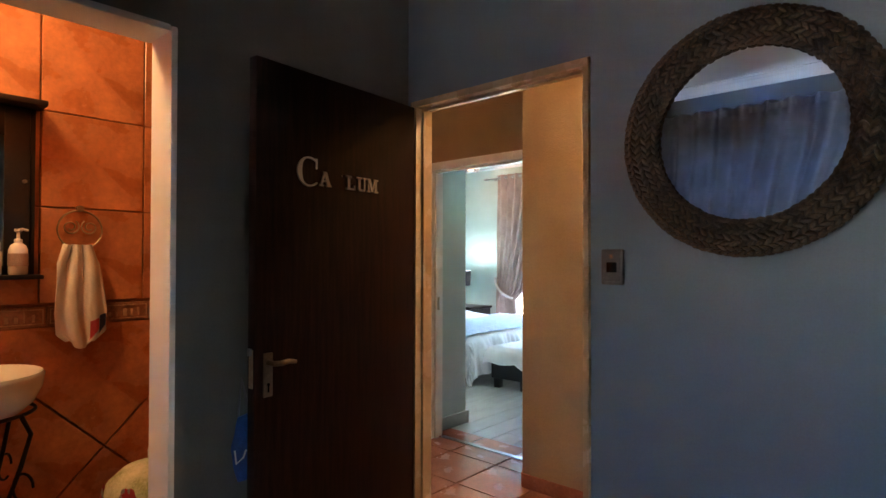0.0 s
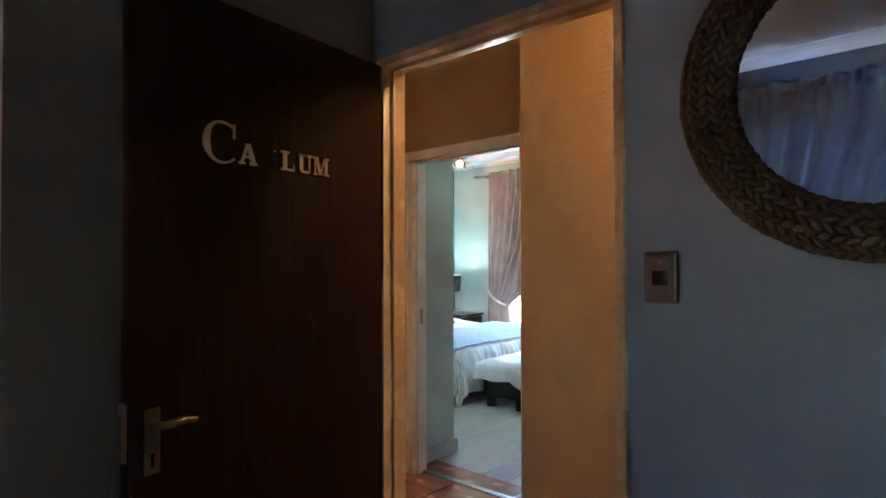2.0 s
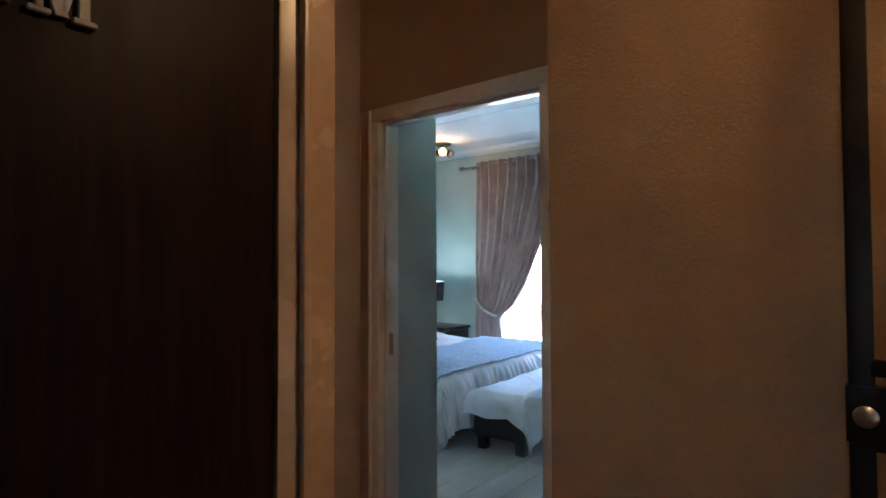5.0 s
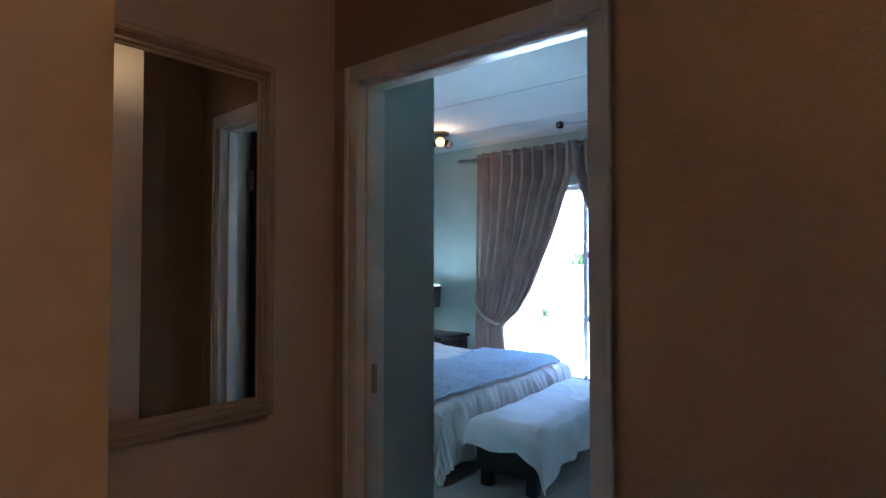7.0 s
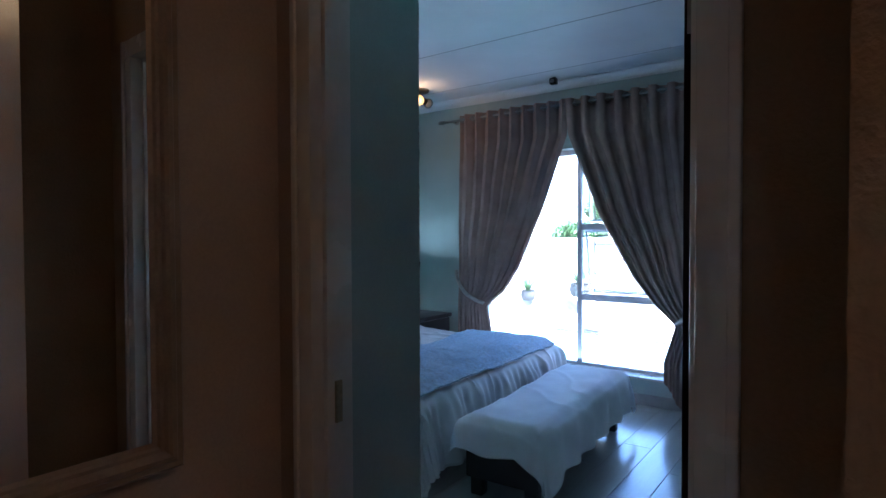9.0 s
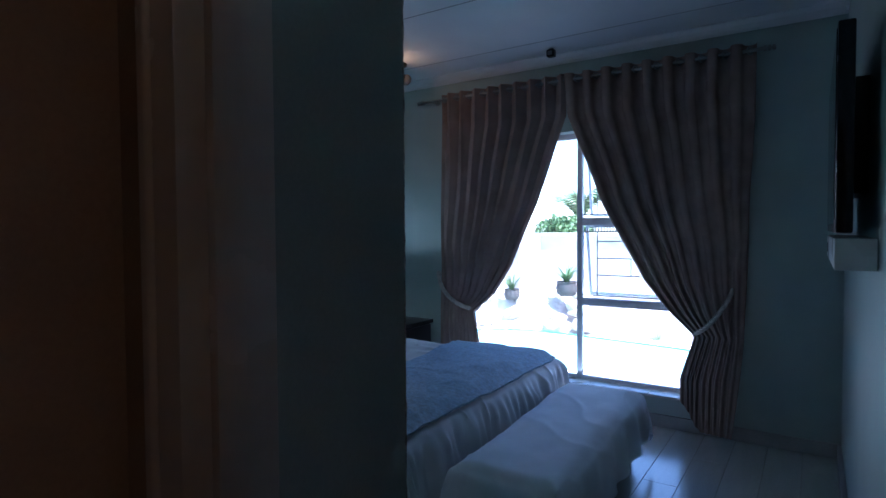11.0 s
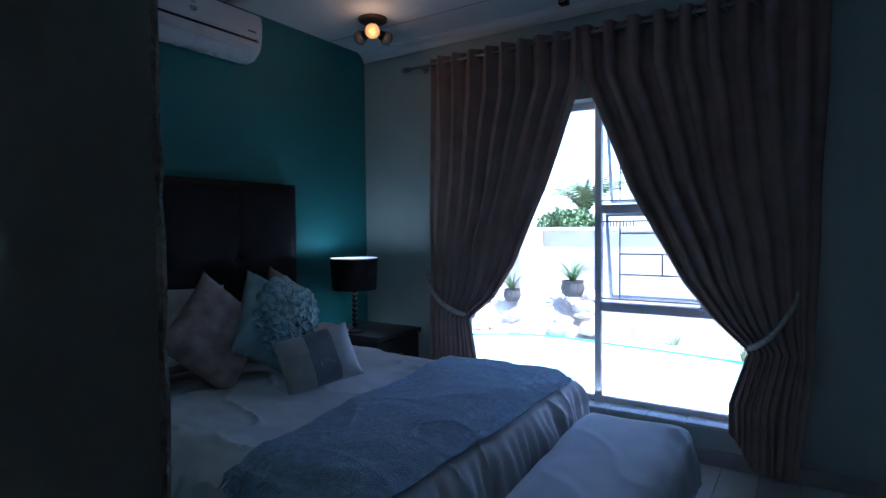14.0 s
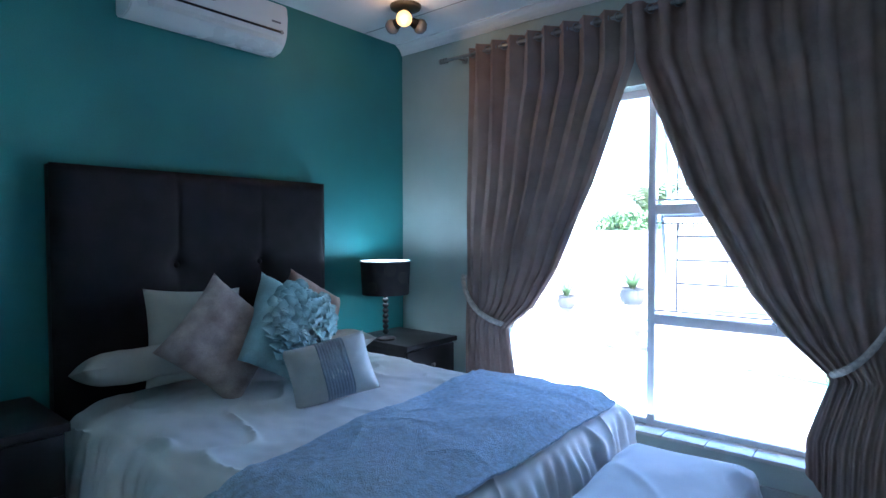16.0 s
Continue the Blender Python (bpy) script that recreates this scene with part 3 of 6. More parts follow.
def letter_bm(ch, h):
    if ch == "C":
        bm = bmesh.new()
        rows = []
        n = 30
        for i in range(n + 1):
            a = radians(48 + (312 - 48) * i / n)
            w = 0.035 + 0.15 * max(0.0, -math.cos(a)) ** 1.2
            o, k = Vector((0.5 + 0.5 * math.cos(a), 0, 0.5 + 0.5 * math.sin(a))), Vector((0.5 + (0.5 - w) * math.cos(a), 0, 0.5 + (0.5 - 0.04) * math.sin(a) * 0.96))
            rows.append([bm.verts.new(p * h) for p in (o, k, k + Vector((0, 0.006 / h, 0)), o + Vector((0, 0.006 / h, 0)))])
        for r, s in zip(rows, rows[1:]):
            for i in range(4):
                bm.faces.new((r[i], r[(i + 1) % 4], s[(i + 1) % 4], s[i]))
        bm.faces.new(rows[0])
        bm.faces.new(rows[-1][::-1])
        bmesh.ops.recalc_face_normals(bm, faces=bm.faces[:])
        return bm_join(bm, bm_box((0.78 * h, 0, 0.62 * h), (0.84 * h, 0.006, 0.97 * h), 0.001, 1))
    if ch == "A":
        return bm_join(slanted(0.18, 0.1, 0.5, 1.0, 0.13, h), slanted(0.82, 0.1, 0.5, 1.0, 0.26, h), strokes([(0.28, 0.32, 0.72, 0.42), (0.0, 0.0, 0.38, 0.12), (0.60, 0.0, 1.05, 0.12)], h))
    if ch == "L":
        return strokes([(0.14, 0.0, 0.40, 1.0), (0.0, 0.88, 0.54, 1.0), (0.0, 0.0, 0.86, 0.13), (0.74, 0.0, 0.86, 0.36)], h)
    if ch == "U":
        return strokes([(0.12, 0.1, 0.36, 1.0), (0.68, 0.1, 0.82, 1.0), (0.0, 0.88, 0.48, 1.0), (0.56, 0.88, 0.94, 1.0), (0.20, 0.0, 0.74, 0.14)], h)
    return bm_join(slanted(0.26, 1.0, 0.56, 0.05, 0.22, h), slanted(0.84, 1.0, 0.56, 0.05, 0.12, h), strokes([(0.12, 0.0, 0.26, 1.0), (0.84, 0.0, 1.06, 1.0), (0.0, 0.88, 0.30, 1.0), (0.0, 0.0, 0.38, 0.12), (0.74, 0.0, 1.18, 0.12), (0.80, 0.88, 1.18, 1.0)], h))


def lever_handle(parent, at, mirror=1):
    """Back plate with keyhole and a lever, in the door's own space: out along -y."""
    h = part("handle", bm_join(bm_box((-0.019, -0.006, -0.072), (0.019, 0.0, 0.078), 0.004)), M_HANDLE, parent, "worn brushed-steel lever handle on a long plate")
    h.matrix_local = at
    lev = bm_tube([(0, -0.004, 0.045), (0, -0.04, 0.045), (mirror * 0.02, -0.048, 0.045), (mirror * 0.055, -0.046, 0.047), (mirror * 0.085, -0.044, 0.041)], [0.010, 0.009, 0.0095, 0.0085, 0.007], 10)
    part("lever", lev, M_HANDLE, h)
    part("keyhole", bm_join(bm_cyl(0.006, -0.0075, -0.005, 12, m=Matrix.Translation((0, 0, -0.030)) @ Matrix.Rotation(radians(90), 4, "X") @ Matrix.Translation((0, 0, 0.0125))), bm_box((-0.003, -0.0075, -0.055), (0.003, -0.005, -0.032))), M_BLACKPLASTIC, h)


def door_leaf(name, label, width, height, mat, thick=0.04):
    """A flush door in its own space: hinge at x = 0, latch at x = width, face towards -y."""
    d = thing(name, label, "door", kind="structure")
    part("leaf", bm_box((0, 0, 0.008), (width, thick, height), 0.003), mat, d)
    part("latch_plate", bm_box((width - 0.0005, 0.009, 0.93), (width + 0.0025, 0.031, 1.06), 0.001), M_BRASS, d)
    part("bolt", bm_box((width + 0.001, 0.013, 1.04), (width + 0.012, 0.027, 1.065), 0.003), M_STEEL, d)
    for z in (0.25, 1.80):
        part("hinge", bm_join(bm_cyl(0.007, z - 0.05, z + 0.05, 12, m=Matrix.Translation((-0.006, 0.004, 0))), bm_box((-0.004, 0.004, z - 0.05), (0.0, 0.034, z + 0.05))), M_STEEL, d)
    return d


LEAF1 = door_leaf("door_1", "dark-stained flush door standing open, with raised letters", 0.832, 2.055, M_DARKWOOD)
# the hinge stands at the jamb; the leaf runs back into the room, its lettered face towards +x
LEAF1.matrix_world = Matrix.Translation((-1.450, 2.003, 0)) @ Matrix.Rotation(radians(-84.8), 4, "Z")
# in the leaf's space the lettered face is the one at y = 0.04 after the turn; letters read from latch to hinge
for ch, x_from_hinge, h, z in (("C", 0.655, 0.110, 1.633), ("A", 0.553, 0.056, 1.640), ("L", 0.418, 0.056, 1.640), ("U", 0.358, 0.056, 1.640), ("M", 0.303, 0.056, 1.640)):
    bm = letter_bm(ch, h)
    bm.transform(Matrix.Translation((x_from_hinge + 0.008, 0.0405, z)) @ Matrix.Diagonal((-1, 1, 1, 1)))
    bmesh.ops.recalc_face_normals(bm, faces=bm.faces[:])
    part("letter", bm, M_LETTER, LEAF1, "pewter-coloured slab letter", smooth=False)
part("glue_mark", bm_box((0.44, 0.0402, 1.688), (0.447, 0.042, 1.693), 0.0005, 1), M_LETTER, LEAF1, "small glue mark left by a missing letter")
lever_handle(LEAF1, Matrix.Translation((0.782, 0.0402, 0.968)) @ Matrix.Rotation(radians(180), 4, "Z"), 1)


def round_mirror(c, r0, r1):
    """A round mirror with a broad woven border of plaited strands."""
    mr = thing("round_mirror", "round wall mirror with a wide border of woven seagrass", "mirror", at=Matrix.Translation(c))
    rm = (r0 + r1) / 2
    part("glass", bm_cyl(r0 + 0.02, 0, 0.008, 72, m=Matrix.Rotation(radians(90), 4, "X") @ Matrix.Translation((0, 0, 0.006))), M_MIRROR, mr, smooth=False)
    wr = (r1 - r0) / 2
    ring = bmesh.new()
    ns, nt = 96, 14
    rows = []
    for i in range(ns):
        a = 2 * math.pi * i / ns
        row = []
        for k in range(nt):
            b = 2 * math.pi * k / nt
            rr = wr * (0.93 + 0.05 * wob(math.cos(a) * 6, math.sin(a) * 6, k))
            rad = rm + rr * math.cos(b)
            row.append(ring.verts.new((rad * math.cos(a), -0.022 - 0.026 * math.sin(b), rad * math.sin(a))))
        rows.append(row)
    for i in range(ns):
        for k in range(nt):
            ring.faces.new((rows[i][k], rows[(i + 1) % ns][k], rows[(i + 1) % ns][(k + 1) % nt], rows[i][(k + 1) % nt]))
    bmesh.ops.recalc_face_normals(ring, faces=ring.faces[:])
    part("border_core", ring, M_BACKING, mr, "dark woven border")
    # plaited strands: short fat stitches lying aslant in rows round the border
    strand = bmesh.new()
    bmesh.ops.create_uvsphere(strand, u_segments=8, v_segments=5, radius=1)
    for v in strand.verts:
        v.co = Vector((v.co.x * 0.0175, v.co.y * 0.0065, v.co.z * 0.0070))
    me = bpy.data.meshes.new("strand")
    strand.to_mesh(me)
    strand.free()
    me.materials.append(M_WOVEN)
    me.polygons.foreach_set("use_smooth", [True] * len(me.polygons))
    rng = random.Random(5)
    joined = bmesh.new()
    made = 0
    lanes = 9
    for lane in range(lanes):
        b = math.pi * (lane + 0.5) / lanes
        rad = rm + wr * math.cos(b) * 0.97
        n = int(2 * math.pi * rad / 0.0225)
        for i in range(n):
            a = 2 * math.pi * (i + 0.5 * (lane % 2)) / n
            pos = Vector((rad * math.cos(a), -0.022 - 0.027 * math.sin(b) * (0.95 + rng.uniform(0, 0.14)), rad * math.sin(a)))
            radial = Vector((math.cos(a), 0, math.sin(a)))
            along = Vector((-math.sin(a), 0, math.cos(a)))
            out = (radial * math.cos(b) + Vector((0, -1, 0)) * math.sin(b)).normalized()
            side = out.cross(along)
            tw = radians((35 if lane % 2 else -35) + rng.uniform(-12, 12))
            ax = along * math.cos(tw) + side * math.sin(tw)
            ay, az = out, ax.cross(out)
            m = Matrix((ax, ay, az)).transposed().to_4x4()
            m.translation = pos
            m = m @ Matrix.Diagonal((rng.uniform(0.85, 1.15), rng.uniform(0.8, 1.3), rng.uniform(0.85, 1.2), 1))
            if made < 300 and math.cos(a) < 0.75:
                o = new("strand", me)
                o.parent = mr
                o.matrix_local = m
                made += 1
            else:
                tmp = bmesh.new()
                tmp.from_mesh(me)
                tmp.transform(m)
                mt = bpy.data.meshes.new("t")
                tmp.to_mesh(mt)
                joined.from_mesh(mt)
                tmp.free()
                bpy.data.meshes.remove(mt)
    p = part("woven_rest", joined, M_WOVEN, mr)
    p["kind"] = "stuff"
    return mr


round_mirror((-0.045, 2.018, 1.737), 0.254, 0.358)


def light_switch(c):
    s = thing("light_switch", "bronze-rimmed light switch plate with a dark rocker", "light switch", at=Matrix.Translation(c))
    bronze = material("bronze_switch_plate", (0.13, 0.10, 0.085), 0.34, metal=0.3, var=0.1, scale=20, fine=90, bump=0.06)
    part("plate", bm_box((-0.040, -0.011, -0.061), (0.040, 0, 0.061), 0.0075, 4), bronze, s)
    part("face", bm_box((-0.029, -0.0135, -0.050), (0.029, -0.009, 0.050), 0.0025, 3), bronze, s)
    part("rocker", bm_box((-0.018, -0.0165, -0.018), (0.018, -0.012, 0.016), 0.003), M_BLACKPLASTIC, s)
    bm = bmesh.new()
    for i in range(7):
        a = 2 * math.pi * i / 7
        b = bm_box((-0.003, 0, -0.0015), (0.009, 0.0012, 0.0015), 0.0005, 1)
        b.transform(Matrix.Translation((-0.002, -0.0137, 0.036)) @ Matrix.Rotation(a, 4, "Y"))
        bm = bm_join(bm, b)
    part("ornament", bm, material("rust_sticker", (0.45, 0.16, 0.06), 0.6, var=0.2), s, "small rust-red flower ornament")
    return s


light_switch((-0.461, 2.020, 1.341))


# blue curtain of the front window: gathered heading on a rail, drawn aside towards the west
def blue_curtain():
    c = thing("curtain", "sheer blue gathered curtain with a frilled heading, drawn aside", "curtain")
    x0, x1, zt = -1.44, 0.16, 2.50

    def fn(u, v):
        z = zt + 0.04 - v * 2.2
        pull = lerp_at([(0, 0), (0.15, 0.03), (0.6, 0.24), (1.0, 0.36)], v)
        wid = (x1 - x0) * (1 - pull)
        x = x0 + u * wid
        ph = u * 62 + 1.2 * wob(u * 9, v * 2, 3)
        amp = 0.045 + 0.012 * v
        return (x + 0.006 * math.sin(ph * 0.5), -0.90 + amp * math.sin(ph) + 0.012 * wob(u * 14, v * 3), z)
    part("cloth", bm_sheet(fn, 260, 36), M_BLUECURT, c)
    part("rail", bm_box((x0 - 0.02, -0.935, zt - 0.015), (x1 + 0.5, -0.92, zt + 0.015), 0.003), M_WHITEPLASTIC, c)
    part("heading_tape", bm_sheet(lambda u, v: (x0 + u * (x1 - x0), -0.872 + 0.012 * math.sin(u * 120), zt - 0.035 + 0.05 * v), 240, 3), M_BLUECURT, c)
    for i in range(2):
        part("rail_bracket", bm_box((x0 + 0.3 + i * 1.4, -1.0, zt - 0.01), (x0 + 0.32 + i * 1.4, -0.93, zt + 0.01), 0.002), M_WHITEPLASTIC, c)


blue_curtain()


def hanging_bag():
    b = thing("hanging_bag", "blue cloth bag hanging from the back of the open door", "bag")

    def fn(u, v):
        a = 2 * math.pi * u
        w = 0.06 + 0.05 * math.sin(math.pi * min(1, v * 0.8 + 0.1))
        return (-1.430 + 0.014 * math.sin(a) * (0.4 + v), 1.215 + 0.6 * w * math.cos(a) + 0.008 * wob(u * 5, v * 4), 0.83 - 0.22 * v + 0.01 * math.cos(a))
    bm = bm_sheet(fn, 24, 12)
    bmesh.ops.remove_doubles(bm, verts=bm.verts[:], dist=0.0005)
    bmesh.ops.holes_fill(bm, edges=[e for e in bm.edges if e.is_boundary], sides=0)
    part("sack", bm, material("blue_nylon", (0.03, 0.10, 0.32), 0.5, var=0.15, scale=20, fine=200, bump=0.3), b)
    part("strap", bm_tube([(-1.436, 1.175, 0.80), (-1.438, 1.18, 0.88), (-1.442, 1.19, 0.95), (-1.438, 1.205, 0.88), (-1.436, 1.215, 0.80)], 0.004, 6), M_GREYPLASTIC, b)
    part("print", bm_tube([(-1.412, 1.15, 0.715), (-1.410, 1.155, 0.67), (-1.410, 1.18, 0.685), (-1.409, 1.19, 0.71)], 0.003, 6), M_WHITEPLASTIC, b, "white curved mark")


# ---------------------------------------------------------------- bathroom
def tiled_wall():
    x = -2.462
    tile = bm_box((0, -0.2025, -0.2025), (0.012, 0.2025, 0.2025), 0.003, 1)
    me = bpy.data.meshes.new("tile")
    tile.to_mesh(me)
    tile.free()
    me.materials.append(M_TILE)
    for i in range(-3, 4):
        for j in range(4):
            if 1.022 + 0.41 * i > 1.83:
                continue
            o = new("tile", me)
            o.parent = bath_wall
            top = 1.168 + 0.41 * (j + 0.5)
            o.matrix_world = pose(x, 1.022 + 0.41 * i - 0.001, top + 0.006)
    dia = bmesh.new()
    s = 0.29 - 0.004
    a = [dia.verts.new((0, y, z)) for y, z in ((s, 0), (0, s), (-s, 0), (0, -s))]
    b = [dia.verts.new((0.012, v.co.y * 0.99, v.co.z * 0.99)) for v in a]
    dia.faces.new(b)
    for i in range(4):
        dia.faces.new((a[i], a[(i + 1) % 4], b[(i + 1) % 4], b[i]))
    bmesh.ops.recalc_face_normals(dia, faces=dia.faces[:])
    # lower field: tiles laid on the diagonal, cut along the border and the floor
    half = {}
    for nm, keep in (("whole", None), ("upper", -1), ("lower", 1)):
        d = dia.copy()
        if keep is not None:
            bmesh.ops.bisect_plane(d, geom=d.verts[:] + d.edges[:] + d.faces[:], plane_co=(0, 0, 0.0), plane_no=(0, 0, keep), clear_inner=False, clear_outer=True)
        m2 = bpy.data.meshes.new("tile")
        d.to_mesh(m2)
        d.free()
        m2.materials.append(M_TILE)
        half[nm] = m2
    dia.free()
    for i in range(-3, 4):
        for k, z, nm in ((0, 1.10, "lower"), (1, 0.81, "whole"), (0, 0.52, "whole"), (1, 0.23, "whole")):
            y = 1.069 + 0.58 * i + (0.29 if k == 1 else 0.0) - 0.29
            zc = 1.072 if nm == "lower" else z
            if -0.42 < y < 1.75:
                o = new("tile", half[nm])
                o.parent = bath_wall
                o.matrix_world = pose(x, y, zc)
    rng = random.Random(9)
    for i in range(-5, 6):
        y0 = 1.05 + i * 0.205
        if y0 < -0.4 or y0 > 1.8:
            continue
        part("border_tile", bm_box((x, y0 + 0.002, 1.078), (x + 0.012, y0 + 0.203, 1.162), 0.002, 1), M_BORDER, bath_wall)
        rel = [bm_box((x + 0.011, y0 + 0.012, 1.09), (x + 0.016, y0 + 0.016, 1.15)), bm_box((x + 0.011, y0 + 0.19, 1.09), (x + 0.016, y0 + 0.194, 1.15)), bm_box((x + 0.011, y0 + 0.012, 1.088), (x + 0.016, y0 + 0.194, 1.092)), bm_box((x + 0.011, y0 + 0.012, 1.148), (x + 0.016, y0 + 0.194, 1.152))]
        for q in range(5):
            yq = y0 + 0.03 + q * 0.031
            hq = rng.uniform(0.02, 0.05)
            rel.append(bm_box((x + 0.011, yq, 1.098), (x + 0.0155, yq + rng.uniform(0.006, 0.016), 1.098 + hq), 0.0015, 1))
        part("border_relief", bm_join(*rel), M_RELIEF, bath_wall)


def wall_cabinet():
    c = thing("bathroom_cabinet", "dark wooden bathroom mirror cabinet with an open shelf", "cabinet")
    x0, x1, y0, y1, z0, z1 = -2.448, -2.33, 0.12, 0.795, 1.30, 1.985
    part("back", bm_box((x0, y0, z0), (x0 + 0.014, y1, z1), 0.002), M_BLACKWOOD, c)
    part("top", bm_box((x0, y0 - 0.02, z1), (x1 + 0.01, y1 + 0.02, z1 + 0.022), 0.005), M_BLACKWOOD, c)
    part("shelf", bm_box((x0, y0 - 0.012, z0 - 0.018), (x1 + 0.006, y1 + 0.012, z0), 0.004), M_BLACKWOOD, c)
    part("side", bm_box((x0, y1 - 0.018, z0), (x0 + 0.02, y1, z1), 0.002), M_BLACKWOOD, c)
    part("door", bm_join(bm_box((x0 + 0.014, 0.69, z0 + 0.0), (x0 + 0.03, y1 - 0.02, z1), 0.003), bm_box((x0 + 0.014, y0, 1.86), (x0 + 0.03, 0.69, z1), 0.003), bm_box((x0 + 0.014, y0, z0), (x0 + 0.03, 0.69, 1.335), 0.003)), M_BLACKWOOD, c)
    part("mirror_glass", bm_box((x0 + 0.015, y0 + 0.02, 1.33), (x0 + 0.022, 0.70, 1.87)), M_MIRROR, c, smooth=False)
    part("knob", bm_cyl(0.008, 0, 0.02, 14, bevel=0.003, m=Matrix.Translation((x0 + 0.03, 0.755, 1.68)) @ Matrix.Rotation(radians(90), 4, "Y")), M_STEEL, c)

    def bottle(name, y, prof, mat, cap, capmat, lab):
        b = thing(name, lab, "bottle", at=Matrix.Translation((-2.375, y, z0)))
        part("bottle_body", bm_turned(prof, 20), mat, b)
        if name == "soap_bottle":
            part("pump", bm_join(bm_turned(cap, 14), bm_tube([(0, 0, cap[-1][1] - 0.004), (0.0, 0.012, cap[-1][1]), (0, 0.032, cap[-1][1] - 0.006)], 0.005, 8)), capmat, b)
            part("label_band", bm_turned([(0.0335, 0.035), (0.0345, 0.036), (0.0345, 0.085), (0.0335, 0.086)], 20), M_ROSE, b, "pale pink paper band")
        else:
            part("cap", bm_turned(cap, 14), capmat, b)
    bottle("soap_bottle", 0.73, [(0.030, 0), (0.033, 0.006), (0.033, 0.10), (0.026, 0.118), (0.013, 0.128)], M_CERAMIC, [(0.014, 0.128), (0.014, 0.142), (0.006, 0.145), (0.006, 0.172), (0.013, 0.174), (0.013, 0.184)], M_WHITEPLASTIC, "white pump soap bottle on the cabinet shelf")
    bottle("lotion_bottle", 0.65, [(0.026, 0), (0.028, 0.005), (0.028, 0.09), (0.022, 0.10)], M_CERAMIC, [(0.024, 0.10), (0.024, 0.128), (0.02, 0.132)], M_WHITEPLASTIC, "short cream lotion bottle on the cabinet shelf")


def towel_ring():
    r = thing("towel_ring", "scrolled wrought-metal towel ring on the tiled wall", "towel ring")
    c = Vector((-2.43, 0.96, 1.49))
    R = 0.085
    part("ring", bm_tube([c + Vector((0, R * math.cos(a), R * math.sin(a))) for a in [2 * math.pi * i / 36 for i in range(36)]], 0.004, 8, True), M_BRASS, r)
    for s in (-1, 1):
        part("scroll", bm_tube([c + Vector((0.0, s * (0.036 + (0.034 - 0.024 * i / 24) * math.cos(2.2 * math.pi * 1.4 * i / 24 + 2.2)), 0.012 + (0.034 - 0.024 * i / 24) * math.sin(2.2 * math.pi * 1.4 * i / 24 + 2.2))) for i in range(25)], 0.0028, 6), M_BRASS, r)
    part("mount", bm_cyl(0.014, 0, 0.028, 16, bevel=0.003, m=Matrix.Translation((-2.45, 0.96, 1.583)) @ Matrix.Rotation(radians(90), 4, "Y")), M_BRASS, r)
    t = thing("hand_towel", "white hand towel with a red and navy print", "towel")

    def fn(u, v):
        zt = 1.425
        w = lerp_at([(0, 0.05), (0.2, 0.082), (0.7, 0.102), (0.93, 0.095), (1, 0.06)], v)
        y = 0.948 + (u - 0.5) * 2 * w + 0.018 * v
        f = math.sin(u * 17 + 1.5 * math.sin(v * 3)) * lerp_at([(0, 0.014), (0.4, 0.011), (1, 0.006)], v)
        return (-2.415 + f + 0.012 * math.sin(math.pi * v), y, zt - v * 0.43 + 0.02 * math.cos(u * 6.3) * v)
    part("cloth", bm_sheet(fn, 50, 40, 0.008), M_TOWEL, t)

    def pr(lo_u, hi_u, lo_v, hi_v):
        return bm_sheet(lambda a, b: Vector(fn(lo_u + (hi_u - lo_u) * a, lo_v + (hi_v - lo_v) * b * (1 - 0.35 * a))) + Vector((0.012, 0, 0)), 14, 10, 0.001)
    part("print", pr(0.66, 0.82, 0.76, 0.95), M_RED, t, "red printed corner")
    part("print", pr(0.83, 0.97, 0.74, 0.93), M_NAVY, t, "navy printed corner")


